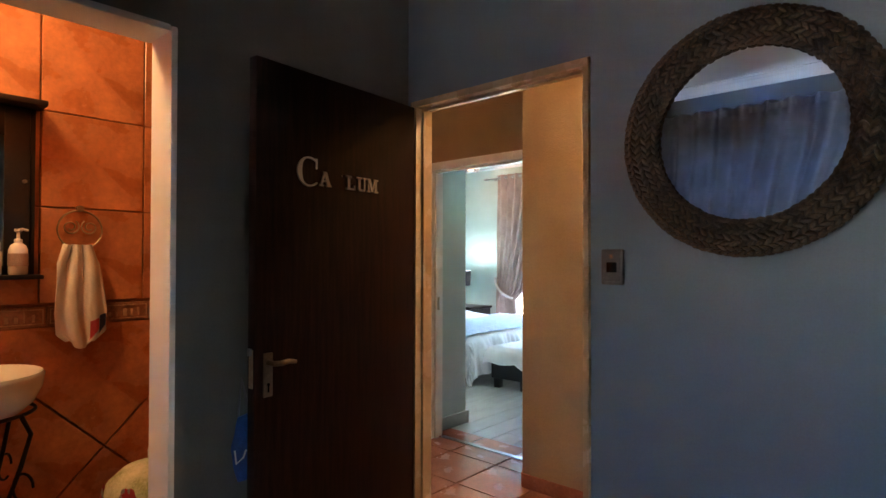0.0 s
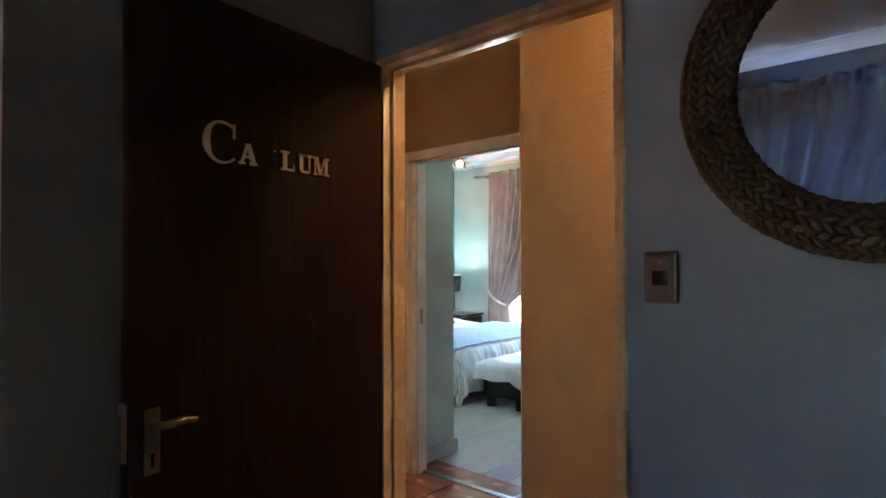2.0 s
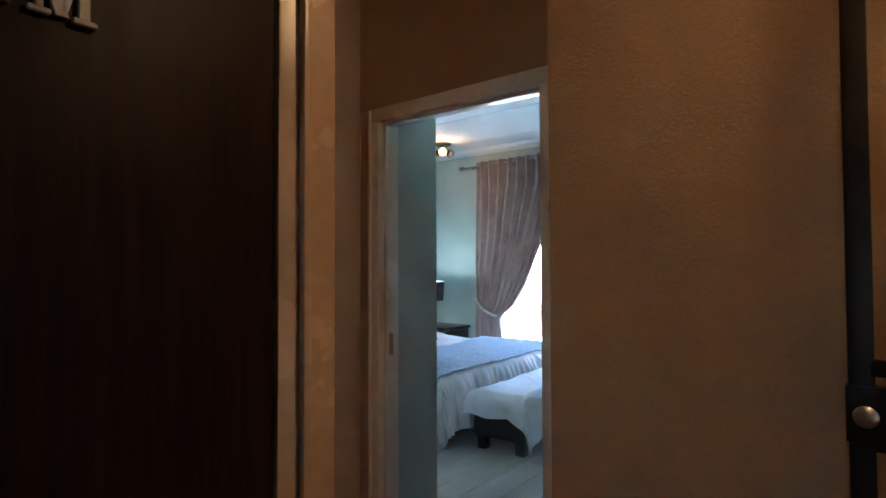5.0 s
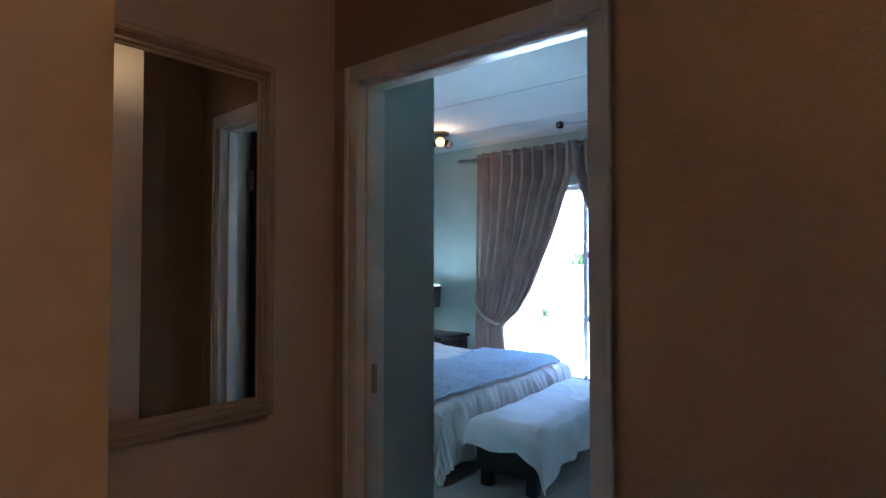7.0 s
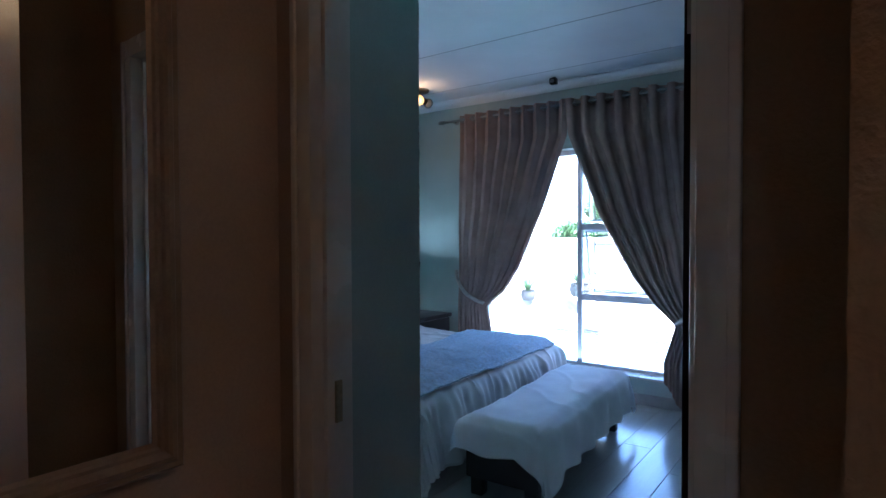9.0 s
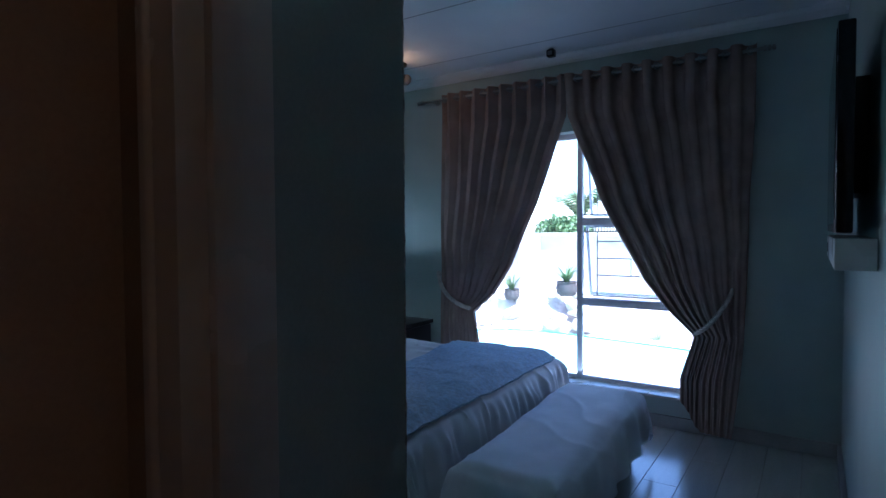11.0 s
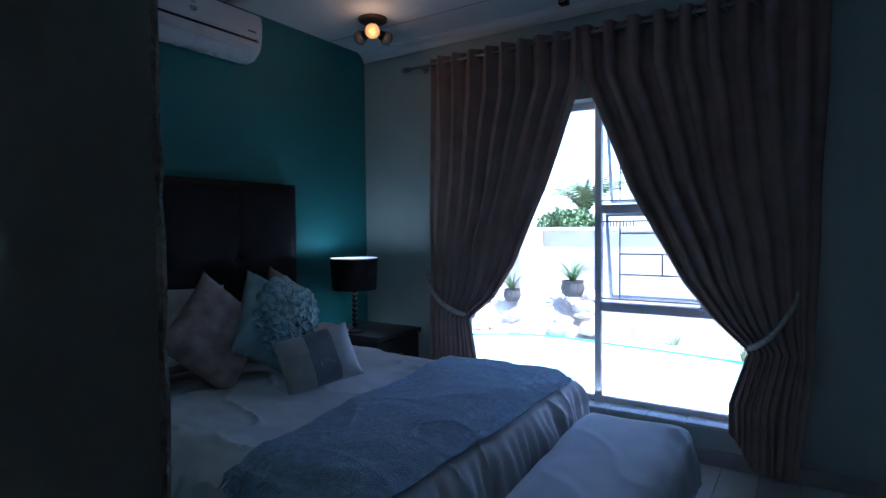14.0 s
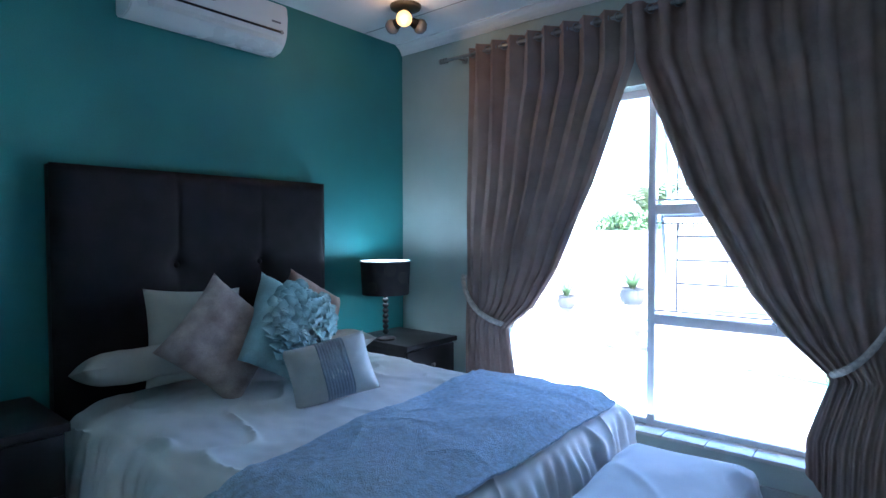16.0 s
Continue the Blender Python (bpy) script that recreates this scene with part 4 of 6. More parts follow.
def wash_basin():
    b = thing("wash_basin", "white oval ceramic basin on a black wrought-iron stand", "basin")
    bm = bmesh.new()
    seg = 40
    rows = []
    for s, z in ((0.30, 0.62), (0.62, 0.65), (0.86, 0.70), (0.97, 0.755), (1.0, 0.80), (0.97, 0.812), (0.92, 0.80), (0.82, 0.75), (0.5, 0.69), (0.12, 0.675)):
        rows.append([bm.verts.new((-2.21 + 0.225 * s * math.cos(2 * math.pi * i / seg), 0.545 + 0.24 * s * math.sin(2 * math.pi * i / seg), z + 0.135)) for i in range(seg)])
    for a, c in zip(rows, rows[1:]):
        for i in range(seg):
            bm.faces.new((a[i], a[(i + 1) % seg], c[(i + 1) % seg], c[i]))
    bm.faces.new(rows[0][::-1])
    bm.faces.new(rows[-1])
    part("bowl", bm, M_CERAMIC, b)
    part("drain", bm_cyl(0.022, 0.810, 0.816, 18, m=Matrix.Translation((-2.21, 0.545, 0))), M_STEEL, b)
    part("stand_ring", bm_tube([(-2.21 + 0.19 * math.cos(a), 0.545 + 0.21 * math.sin(a), 0.805) for a in [2 * math.pi * i / 36 for i in range(36)]], 0.007, 8, True), M_IRON, b)
    for k in range(4):
        a = math.pi / 4 + k * math.pi / 2
        ca, sa = math.cos(a), math.sin(a)
        part("leg", bm_tube([(-2.21 + ca * r, 0.545 + sa * r, z) for r, z in ((0.20, 0.805), (0.235, 0.74), (0.20, 0.62), (0.15, 0.48), (0.11, 0.34), (0.13, 0.18), (0.19, 0.06), (0.22, 0.012))], 0.008, 8), M_IRON, b)
        part("leaf_scroll", bm_join(bm_tube([(-2.21 + ca * (0.21 + 0.035 * math.cos(t)), 0.545 + sa * (0.21 + 0.035 * math.cos(t)), 0.55 + 0.05 * math.sin(t)) for t in [0.35 * i for i in range(16)]], 0.005, 6), bm_turned([(0.002, 0.44), (0.018, 0.47), (0.002, 0.51)], 8)), M_IRON, b)


def laundry_basket():
    b = thing("laundry_hamper", "floral fabric hamper with a cream lid rim, on the bathroom floor", "hamper", at=Matrix.Translation((-1.95, 1.10, 0)))
    part("hamper_body", bm_turned([(0.13, 0), (0.16, 0.02), (0.185, 0.30), (0.19, 0.42), (0.17, 0.50), (0.12, 0.545), (0.05, 0.56)], 28), material("floral_cloth", (0.70, 0.66, 0.48), 0.8, var=0.25, scale=9, fine=120, bump=0.3, second=(0.36, 0.42, 0.14)), b)
    rng = random.Random(3)
    for i in range(34):
        a, z = rng.uniform(0, 6.28), rng.uniform(0.08, 0.5)
        r = lerp_at([(0, 0.13), (0.02, 0.16), (0.30, 0.187), (0.42, 0.192), (0.5, 0.172), (0.55, 0.12)], z)
        fl = bmesh.new()
        for q in range(5):
            c = bm_turned([(0.001, -0.003), (0.017, 0.0), (0.001, 0.004)], 8)
            c.transform(Matrix.Translation((0.016 * math.cos(q * 1.2566), 0.016 * math.sin(q * 1.2566), 0)))
            fl = bm_join(fl, c)
        fl.transform(Matrix.Rotation(a, 4, "Z") @ Matrix.Translation((r, 0, z)) @ Matrix.Rotation(radians(90), 4, "Y"))
        part("flower_print", fl, M_RED if i % 3 else M_ROSE, b)
    part("lid_tab", bm_box((-0.09, 0.0, 0.52), (-0.02, 0.07, 0.60), 0.012, 3), M_PILLOW, b, "cream folded cloth on top")


hanging_bag()
tiled_wall()
wall_cabinet()
towel_ring()
wash_basin()
laundry_basket()


# ---------------------------------------------------------------- lamps of the place
def globe_lamp(name, at, label, power, colour):
    g = thing(name, label, "ceiling lamp", at=Matrix.Translation(at))
    part("base", bm_turned([(0.075, -0.02), (0.085, -0.015), (0.085, 0.0)], 28), M_BRASS, g)
    part("globe", bm_turned([(0.02, -0.135), (0.06, -0.125), (0.085, -0.09), (0.09, -0.06), (0.075, -0.03), (0.06, -0.02)], 28), M_GLOBE, g, "glowing frosted glass globe")
    l = new("lamp_light", bpy.data.lights.new(name, "POINT"))
    l.data.energy, l.data.color, l.data.shadow_soft_size = power, colour, 0.09
    l.matrix_world = Matrix.Translation(Vector(at) + Vector((0, 0, -0.19)))
    l.parent = g
    l.matrix_parent_inverse = g.matrix_world.inverted()
    return g


globe_lamp("passage_lamp", (-0.25, 2.70, H1), "small warm globe lamp on the passage ceiling", 0.20, (1.0, 0.58, 0.26))
globe_lamp("bathroom_lamp", (-2.0, 0.25, H1), "small warm globe lamp on the bathroom ceiling", 0.17, (1.0, 0.62, 0.28))


def ceiling_spots(at):
    """Three small spot heads on a round ceiling plate; one is lit."""
    s = thing("ceiling_spotlight", "bronze ceiling light with three spot heads, one of them lit", "ceiling lamp", at=Matrix.Translation(at))
    part("plate", bm_turned([(0.085, -0.022), (0.095, -0.016), (0.10, 0.0)], 32), M_HANDLE, s)
    part("stem", bm_cyl(0.02, -0.10, -0.02, 16), M_HANDLE, s)
    cx, cy = 0.62, -0.78
    for k, (ang, lit) in enumerate(((0, True), (118, False), (-118, False))):
        a = math.atan2(cy, cx) + radians(ang)
        d = Vector((math.cos(a), math.sin(a), -0.45 if lit else -0.35)).normalized()
        base = Vector((0.055 * math.cos(a), 0.055 * math.sin(a), -0.095))
        m = d.to_track_quat("Z", "Y").to_matrix().to_4x4()
        m.translation = base
        cup = bm_turned([(0.014, -0.03), (0.026, -0.02), (0.034, 0.02), (0.040, 0.05), (0.037, 0.05), (0.031, 0.02), (0.01, 0.0)], 20)
        cup.transform(m)
        h = part("spot_head", cup, M_IRON if not lit else M_HANDLE, s)
        bulb = bm_turned([(0.004, 0.004), (0.024, 0.012), (0.044, 0.03), (0.049, 0.055), (0.036, 0.08), (0.006, 0.094)], 18)
        bulb.transform(m)
        part("spot_bulb", bulb, M_BULB if lit else M_GREYPLASTIC, h, "glowing warm bulb" if lit else "unlit bulb")
        arm = bm_tube([(0, 0, -0.085), base - d * 0.02], 0.007, 8)
        part("arm", arm, M_HANDLE, s)
        if lit:
            l = new("spot_light", bpy.data.lights.new("spot_light", "POINT"))
            l.data.energy, l.data.color, l.data.shadow_soft_size = 0.13, (1.0, 0.58, 0.26), 0.03
            l.parent = s
            l.matrix_local = Matrix.Translation(base + d * 0.15)
    return s


ceiling_spots((-4.85, 6.62, H2))


def bedside_lamp(at):
    b = thing("table_lamp", "table lamp with a charcoal drum shade and a turned black stem", "lamp", at=Matrix.Translation(at))
    part("foot", bm_turned([(0.065, 0), (0.068, 0.008), (0.06, 0.018), (0.022, 0.026), (0.016, 0.034)], 28), M_BLACKWOOD, b)
    prof = [(0.012, 0.032)]
    n = 8
    for i in range(n):
        z = 0.036 + i * 0.036
        prof += [(0.011, z), (0.019, z + 0.009), (0.022, z + 0.018), (0.019, z + 0.027), (0.011, z + 0.035)]
    prof += [(0.009, 0.34), (0.009, 0.40)]
    part("stem", bm_turned(prof, 20), M_BLACKWOOD, b)
    r0, r1, z0, z1 = 0.158, 0.170, 0.310, 0.535
    sh = part("shade", bm_join(bm_sheet(lambda u, v: ((r0 + (r1 - r0) * v) * math.cos(2 * math.pi * u), (r0 + (r1 - r0) * v) * math.sin(2 * math.pi * u), z0 + (z1 - z0) * v), 56, 1)), M_SHADE, b, "charcoal drum shade with bronze dot motifs")
    part("lining", bm_sheet(lambda u, v: ((r0 - 0.003 + (r1 - r0) * v) * math.cos(-2 * math.pi * u), (r0 - 0.003 + (r1 - r0) * v) * math.sin(-2 * math.pi * u), z0 + (z1 - z0) * v), 56, 1), M_SHADEIN, sh, "white lining")
    part("rim", bm_tube([((r1 - 0.0015) * math.cos(a), (r1 - 0.0015) * math.sin(a), z1) for a in [2 * math.pi * i / 48 for i in range(48)]], 0.0035, 6, True), M_SHADEIN, sh)
    part("bulb", bm_turned([(0.012, 0.40), (0.02, 0.42), (0.03, 0.45), (0.028, 0.475), (0.012, 0.492)], 18), glowing("cool_bulb", (0.75, 0.92, 1.0), 5.0), b, "glowing bulb")
    rng = random.Random(11)
    for i in range(9):
        a, z = i * 0.7 + rng.uniform(-0.1, 0.1), rng.uniform(z0 + 0.05, z1 - 0.05)
        for rad, cnt in ((0.012, 7), (0.024, 12), (0.036, 18)):
            dots = bmesh.new()
            for q in range(cnt):
                t = 2 * math.pi * q / cnt
                aa = a + rad * math.cos(t) / 0.165
                rr = lerp_at([(z0, r0), (z1, r1)], z + rad * math.sin(t)) + 0.0006
                v = [dots.verts.new(((rr) * math.cos(aa + dx), rr * math.sin(aa + dx), z + rad * math.sin(t) + dz)) for dx, dz in ((-0.014, -0.0022), (0.014, -0.0022), (0.014, 0.0022), (-0.014, 0.0022))]
                dots.faces.new(v)
            bmesh.ops.solidify(dots, geom=dots.faces[:], thickness=0.0006)
            part("motif", dots, M_MOTIF, sh)
    l = new("table_lamp_light", bpy.data.lights.new("table_lamp_light", "POINT"))
    l.data.energy, l.data.color, l.data.shadow_soft_size = 0.14, (0.80, 0.95, 1.0), 0.035
    l.parent = b
    l.matrix_local = Matrix.Translation((0, 0, 0.515))
    return b


bedside_lamp((-5.11, 6.685, 0.635))


# ---------------------------------------------------------------- passage
def wall_mirror():
    """A tall mirror in a stepped gilt frame on the west wall of the passage."""
    m = thing("wall_mirror", "tall rectangular wall mirror in a dull gilt moulded frame", "mirror")
    x, y0, y1, z0, z1, w = -2.64, 2.22, 3.03, 0.955, 2.02, 0.06
    part("glass", bm_box((x + 0.008, y0 + w - 0.01, z0 + w - 0.01), (x + 0.014, y1 - w + 0.01, z1 - w + 0.01)), M_MIRROR, m, smooth=False)
    part("back", bm_box((x + 0.001, y0 + 0.01, z0 + 0.01), (x + 0.008, y1 - 0.01, z1 - 0.01)), M_BACKING, m, smooth=False)
    prof = [(0, 0.004), (0, 0.020), (0.006, 0.027), (0.016, 0.027), (0.020, 0.034), (0.030, 0.036), (0.036, 0.030), (0.040, 0.022), (0.047, 0.022), (0.051, 0.016), (w, 0.015), (w, 0.004)]
    cor = [(y0, z0), (y1, z0), (y1, z1), (y0, z1)]
    ins = [(1, 1), (-1, 1), (-1, -1), (1, -1)]
    for k in range(4):
        bm = bmesh.new()
        rows = []
        for q in (k, (k + 1) % 4):
            (cy, cz), (dy, dz) = cor[q], ins[q]
            rows.append([bm.verts.new((x + h, cy + dy * d, cz + dz * d)) for d, h in prof])
        n = len(prof)
        for i in range(n):
            bm.faces.new((rows[0][i], rows[0][(i + 1) % n], rows[1][(i + 1) % n], rows[1][i]))
        bmesh.ops.recalc_face_normals(bm, faces=bm.faces[:])
        part("moulding", bm, M_GILT, m, smooth=False)
    # it hangs a little askew, its far side standing off the wall
    turn = Matrix.Translation((x, y0, 0)) @ Matrix.Rotation(radians(-1.8), 4, "Z") @ Matrix.Translation((-x, -y0, 0))
    m.matrix_world = turn


def security_gate():
    """A black steel gate folded back flat along the textured wall."""
    g = thing("security_gate", "black wrought-iron security gate folded back against the wall", "gate")
    y, x0, x1, z0, z1 = 2.965, -0.79, 0.05, 0.03, 2.14
    b = 0.016
    for lo, hi in (((x0, y - b, z0), (x0 + 0.045, y + b, z1)), ((x1 - 0.034, y - b, z0), (x1, y + b, z1))):
        part("stile", bm_box(lo, hi, 0.004), M_IRON, g)
    for z in (z0, 1.00, 1.15, z1 - 0.034):
        part("rail", bm_box((x0 + 0.034, y - b, z), (x1 - 0.034, y + b, z + 0.034), 0.004), M_IRON, g)
    n = 6
    for i in range(n):
        x = x0 + 0.034 + (x1 - x0 - 0.068) * (i + 0.5) / n
        twist = []
        for a, c in ((z0 + 0.034, 1.00), (1.184, z1 - 0.034)):
            seg = 40 if i % 2 else 2
            bar = bmesh.new()
            rows = []
            for k in range(seg + 1):
                z = a + (c - a) * k / seg
                rows.append([bar.verts.new((x + 0.0075 * math.cos(t), y + 0.0075 * math.sin(t), z)) for t in [math.pi / 4 + q * math.pi / 2 + (0.55 * k if i % 2 else 0) for q in range(4)]])
            for r, s in zip(rows, rows[1:]):
                for q in range(4):
                    bar.faces.new((r[q], r[(q + 1) % 4], s[(q + 1) % 4], s[q]))
            twist.append(bar)
        part("bar", bm_join(*twist), M_IRON, g, smooth=False)
        if i in (1, 3, 4):
            for z in (0.5, 1.55):
                part("basket_knot", bm_join(*[bm_tube([(x, y, z - 0.06), (x + 0.03 * math.cos(t), y + 0.012 * math.sin(t), z), (x, y, z + 0.06)], 0.005, 6) for t in (0, 1.57, 3.14, 4.71)]), M_IRON, g)
    part("lock_box", bm_box((x0 - 0.004, y - 0.024, 1.015), (x0 + 0.10, y + 0.02, 1.13), 0.003), M_IRON, g, "black steel lock box")
    part("knob", bm_turned([(0.008, 0), (0.010, 0.012), (0.02, 0.018), (0.022, 0.026), (0.016, 0.034), (0.004, 0.037)], 20), M_STEEL, g, "round steel knob").matrix_world = Matrix.Translation((x0 + 0.03, y - 0.022, 1.075)) @ Matrix.Rotation(radians(90), 4, "X")
    part("wall_post", bm_box((x1 + 0.004, y - 0.02, 0), (x1 + 0.044, 3.018, 2.20), 0.004), M_IRON, g)
    # the frame that spans the passage, with an open transom above
    f = thing("gate_frame", "black steel frame across the passage with a glazed transom", "frame", kind="structure")
    part("post", bm_box((0.10, 2.117, 0), (0.15, 2.172, 2.70), 0.004), M_IRON, f)
    part("post", bm_box((0.10, 2.97, 0), (0.15, 3.012, 2.70), 0.004), M_IRON, f)
    part("rail", bm_box((0.10, 2.172, 2.08), (0.15, 2.97, 2.13), 0.004), M_IRON, f)
    part("rail", bm_box((0.10, 2.172, 2.65), (0.15, 2.97, 2.70), 0.004), M_IRON, f)


wall_mirror()
security_gate()


# ---------------------------------------------------------------- main bedroom
LEAF2 = door_leaf("door_2", "dark-stained flush door standing wide open along the wall", 0.80, 2.03, M_DARKWOOD)
LEAF2.matrix_world = Matrix.Translation((-1.702, 3.436, 0)) @ Matrix.Rotation(radians(90), 4, "Z")
lever_handle(LEAF2, Matrix.Translation((0.74, 0.0402, 1.0)) @ Matrix.Rotation(radians(180), 4, "Z"), 1)

BX0, BX1, BY0, BY1, BZ = -5.29, -3.46, 4.88, 6.52, 0.585


def drape(a, b, top, drop_a, drop_b0, drop_b1, fold=0.02, lift=0.0, seed=0.0, flare=0.03, ridge=0.014):
    """A point of a cover laid on the bed: a runs towards the foot, b across; beyond the mattress it hangs."""
    # the cover bulges out on the window side towards the foot
    far = BY1 + 0.13 * max(0.0, min(1.0, (a + 4.75) / 0.55))
    da = max(0.0, a - BX1)
    db = max(0.0, BY0 - b, b - far)
    sgn = -1 if b < BY0 else 1
    x, y = min(a, BX1), min(max(b, BY0), far)
    d = math.hypot(da, db) if da and db else max(da, db)
    r = 0.07
    out = r * (1 - math.exp(-d / r)) if d else 0.0
    down = max(0.0, d - out * 0.8)
    run = a if db > da else b
    hang = min(1.0, down / 0.10)
    ripple = fold * hang * (0.7 * math.sin(run * 20 + 2.0 * wob(a, b, seed, 1.6)) + 0.8 * wob(a * 6, b * 6, seed))
    ripple += 0.45 * fold * hang * math.sin(run * 74 + 7.0 * wob(run * 3, down, seed + 4, 1.0))
    o = out + flare * min(1.0, down / 0.4) + ripple + lift
    if da and db:
        n = Vector((da, sgn * db)).normalized()
    elif da:
        n = Vector((1, 0))
    elif db:
        n = Vector((0, sgn))
    else:
        n = Vector((0, 0))
    edge = min(BX1 - x + 0.0, y - BY0, far - y)
    crease = max(0.0, 1 - 5.5 * abs(wob(a * 1.2 + b * 0.5, b * 1.9 - a * 0.6, seed, 2.4))) ** 2
    puff = 0.018 * wob(a, b, seed + 2, 2.2) + 0.008 * wob(a, b, seed + 5, 6.0) + 0.004 * wob(a, b, seed, 15) + ridge * crease
    soft = min(1.0, edge / 0.14) if not d else 0.0
    top += 0.05 * max(0.0, min(1.0, (-4.30 - x) / 0.5))
    z = top + lift + puff - 0.045 * (1 - soft) ** 2 - down
    return Vector((x + n.x * o, y + n.y * o, max(0.02, z)))


def bed():
    b = thing("bed", "double bed with a tall black buttoned headboard", "bed")
    part("base", bm_box((BX0 + 0.02, BY0 + 0.06, 0.12), (BX1 - 0.04, BY1 - 0.06, 0.34), 0.02), M_BLACKWOOD, b)
    part("mattress", bm_box((BX0, BY0 + 0.02, 0.34), (BX1 - 0.02, BY1 - 0.02, 0.535), 0.05, 4), M_PILLOW, b)
    for x in (BX0 + 0.12, BX1 - 0.16):
        for y in (BY0 + 0.14, BY1 - 0.2):
            part("leg", bm_box((x, y, 0), (x + 0.07, y + 0.07, 0.125), 0.006), M_BLACKWOOD, b)
    # headboard: padded, with a row of deep buttons
    x0, y0, y1, z0, z1 = -5.40, 4.809, 6.347, 0.10, 1.686
    btn = [(y, 1.197) for y in (5.372, 5.862)]

    def fn(u, v):
        y, z = y0 + u * (y1 - y0), z0 + v * (z1 - z0)
        e = min(u * (y1 - y0), (1 - u) * (y1 - y0), (1 - v) * (z1 - z0))
        px = -5.302 - 0.035 * math.exp(-e / 0.022) + 0.006 * wob(y, z, 1, 3)
        for by, bz in btn:
            d = math.hypot(y - by, z - bz)
            px -= 0.034 * math.exp(-(d / 0.045) ** 1.3)
            px -= 0.004 * math.exp(-abs(y - by) / 0.012) * (1 if z > bz else 0.6)
        px -= 0.002 * math.exp(-abs(z - 1.197) / 0.012)
        return (px, y, z)
    hb = part("headboard", bm_sheet(fn, 150, 110), M_LEATHER, b, "tall black leatherette headboard with deep buttons")
    part("headboard_back", bm_box((x0, y0, z0), (-5.334, y1, z1 - 0.004), 0.006), M_LEATHER, hb)
    for by, bz in btn:
        part("button", bm_turned([(0.018, 0), (0.016, 0.007), (0.008, 0.011)], 16), M_LEATHER, hb).matrix_world = Matrix.Translation((-5.338, by, bz)) @ Matrix.Rotation(radians(90), 4, "Y")
    d = thing("duvet", "rumpled off-white duvet hanging over the sides of the bed", "duvet")
    a0, a1, b0, b1 = BX0 + 0.10, BX1 + 0.46, BY0 - 0.44, BY1 + 0.40
    part("cover", bm_sheet(lambda u, v: drape(a0 + u * (a1 - a0), b0 + v * (b1 - b0), BZ - 0.02, 1, 1, 1, 0.022, 0.0, 1.0, 0.06), 220, 220, 0.012), M_DUVET, d)
    part("hem", bm_tube([drape(a0 + i / 220 * (a1 - a0), b0, BZ - 0.02, 1, 1, 1, 0.022, 0.0, 1.0, 0.06) for i in range(221)], 0.007, 6), M_DUVET, d)
    part("hem", bm_tube([drape(a1, b0 + i / 220 * (b1 - b0), BZ - 0.02, 1, 1, 1, 0.022, 0.0, 1.0, 0.06) for i in range(221)], 0.007, 6), M_DUVET, d)
    # the throw: laid aslant across the foot, with a knotted fringe on its near edge
    t = thing("throw_blanket", "pale blue boucle throw with a knotted fringe across the bed's foot", "blanket")

    def tf(u, v):
        left = -4.02 - 0.20 * v + 0.012 * wob(v * 5, 2, 8)
        a = left + u * (BX1 + 0.02 + 0.012 * wob(v * 6, 4, 3) - left)
        bb = 4.88 - 0.12 * u * u + v * (1.74 - 0.05 * u ** 4 + 0.12 * u * u)
        p = drape(a, bb, BZ, 1, 1, 1, 0.012, 0.014, 1.0, 0.03, 0.006)
        return p + Vector((0, 0, 0.005 * wob(a, bb, 3, 7) + 0.008 * wob(a, bb, 9, 3) + 0.007 * wob(bb * 1.1 + a * 1.6, a * 5.5 - bb * 2.0, 6, 1.0)))
    part("cloth", bm_sheet(tf, 110, 160, 0.014), M_THROW, t)
    rng = random.Random(21)
    fr = []
    for i in range(120):
        u = i / 119
        p = Vector(tf(u, 0.0)) + Vector((0, 0, 0.004))
        q = Vector(tf(u, 0.0)) + Vector((rng.uniform(-0.015, 0.015), -0.035, -0.012 + rng.uniform(-0.01, 0.006)))
        e = q + Vector((rng.uniform(-0.02, 0.02), -0.03, -0.035 + rng.uniform(-0.015, 0.01)))
        fr.append(bm_tube([p, q, e], [0.0035, 0.005, 0.002], 5))
    fo = part("fringe", bm_join(*fr), M_THROW, t, "knotted wool fringe")
    fo["kind"] = "stuff"


bed()


def pillow_bm(w, h, t, seed=0, pinch=0.08, n=28, pleats=0):
    """A stuffed cushion, w by h, standing in x-z, thickest at its middle; corners drawn out."""
    def side(s):
        def fn(u, v):
            a, b = 2 * u - 1, 2 * v - 1
            x = a * w / 2 * (1 - pinch * (1 - b * b) * abs(a) ** 3)
            z = b * h / 2 * (1 - pinch * (1 - a * a) * abs(b) ** 3)
            k = max(0.0, (1 - a ** 4) * (1 - b ** 4)) ** 0.55
            y = s * (t / 2 * k + 0.010 * wob(a * 2 + seed, b * 2, s) * k + 0.004 * wob(a * 6 + seed, b * 6, s) * k)
            if pleats and abs(a) < 0.36:
                y += s * 0.004 * math.sin(a * pleats) * k
            return (x, y, z)
        return bm_sheet(fn, n, n)
    bm = bm_join(side(-1), side(1))
    bmesh.ops.remove_doubles(bm, verts=bm.verts[:], dist=0.0004)
    bmesh.ops.recalc_face_normals(bm, faces=bm.faces[:])
    return bm


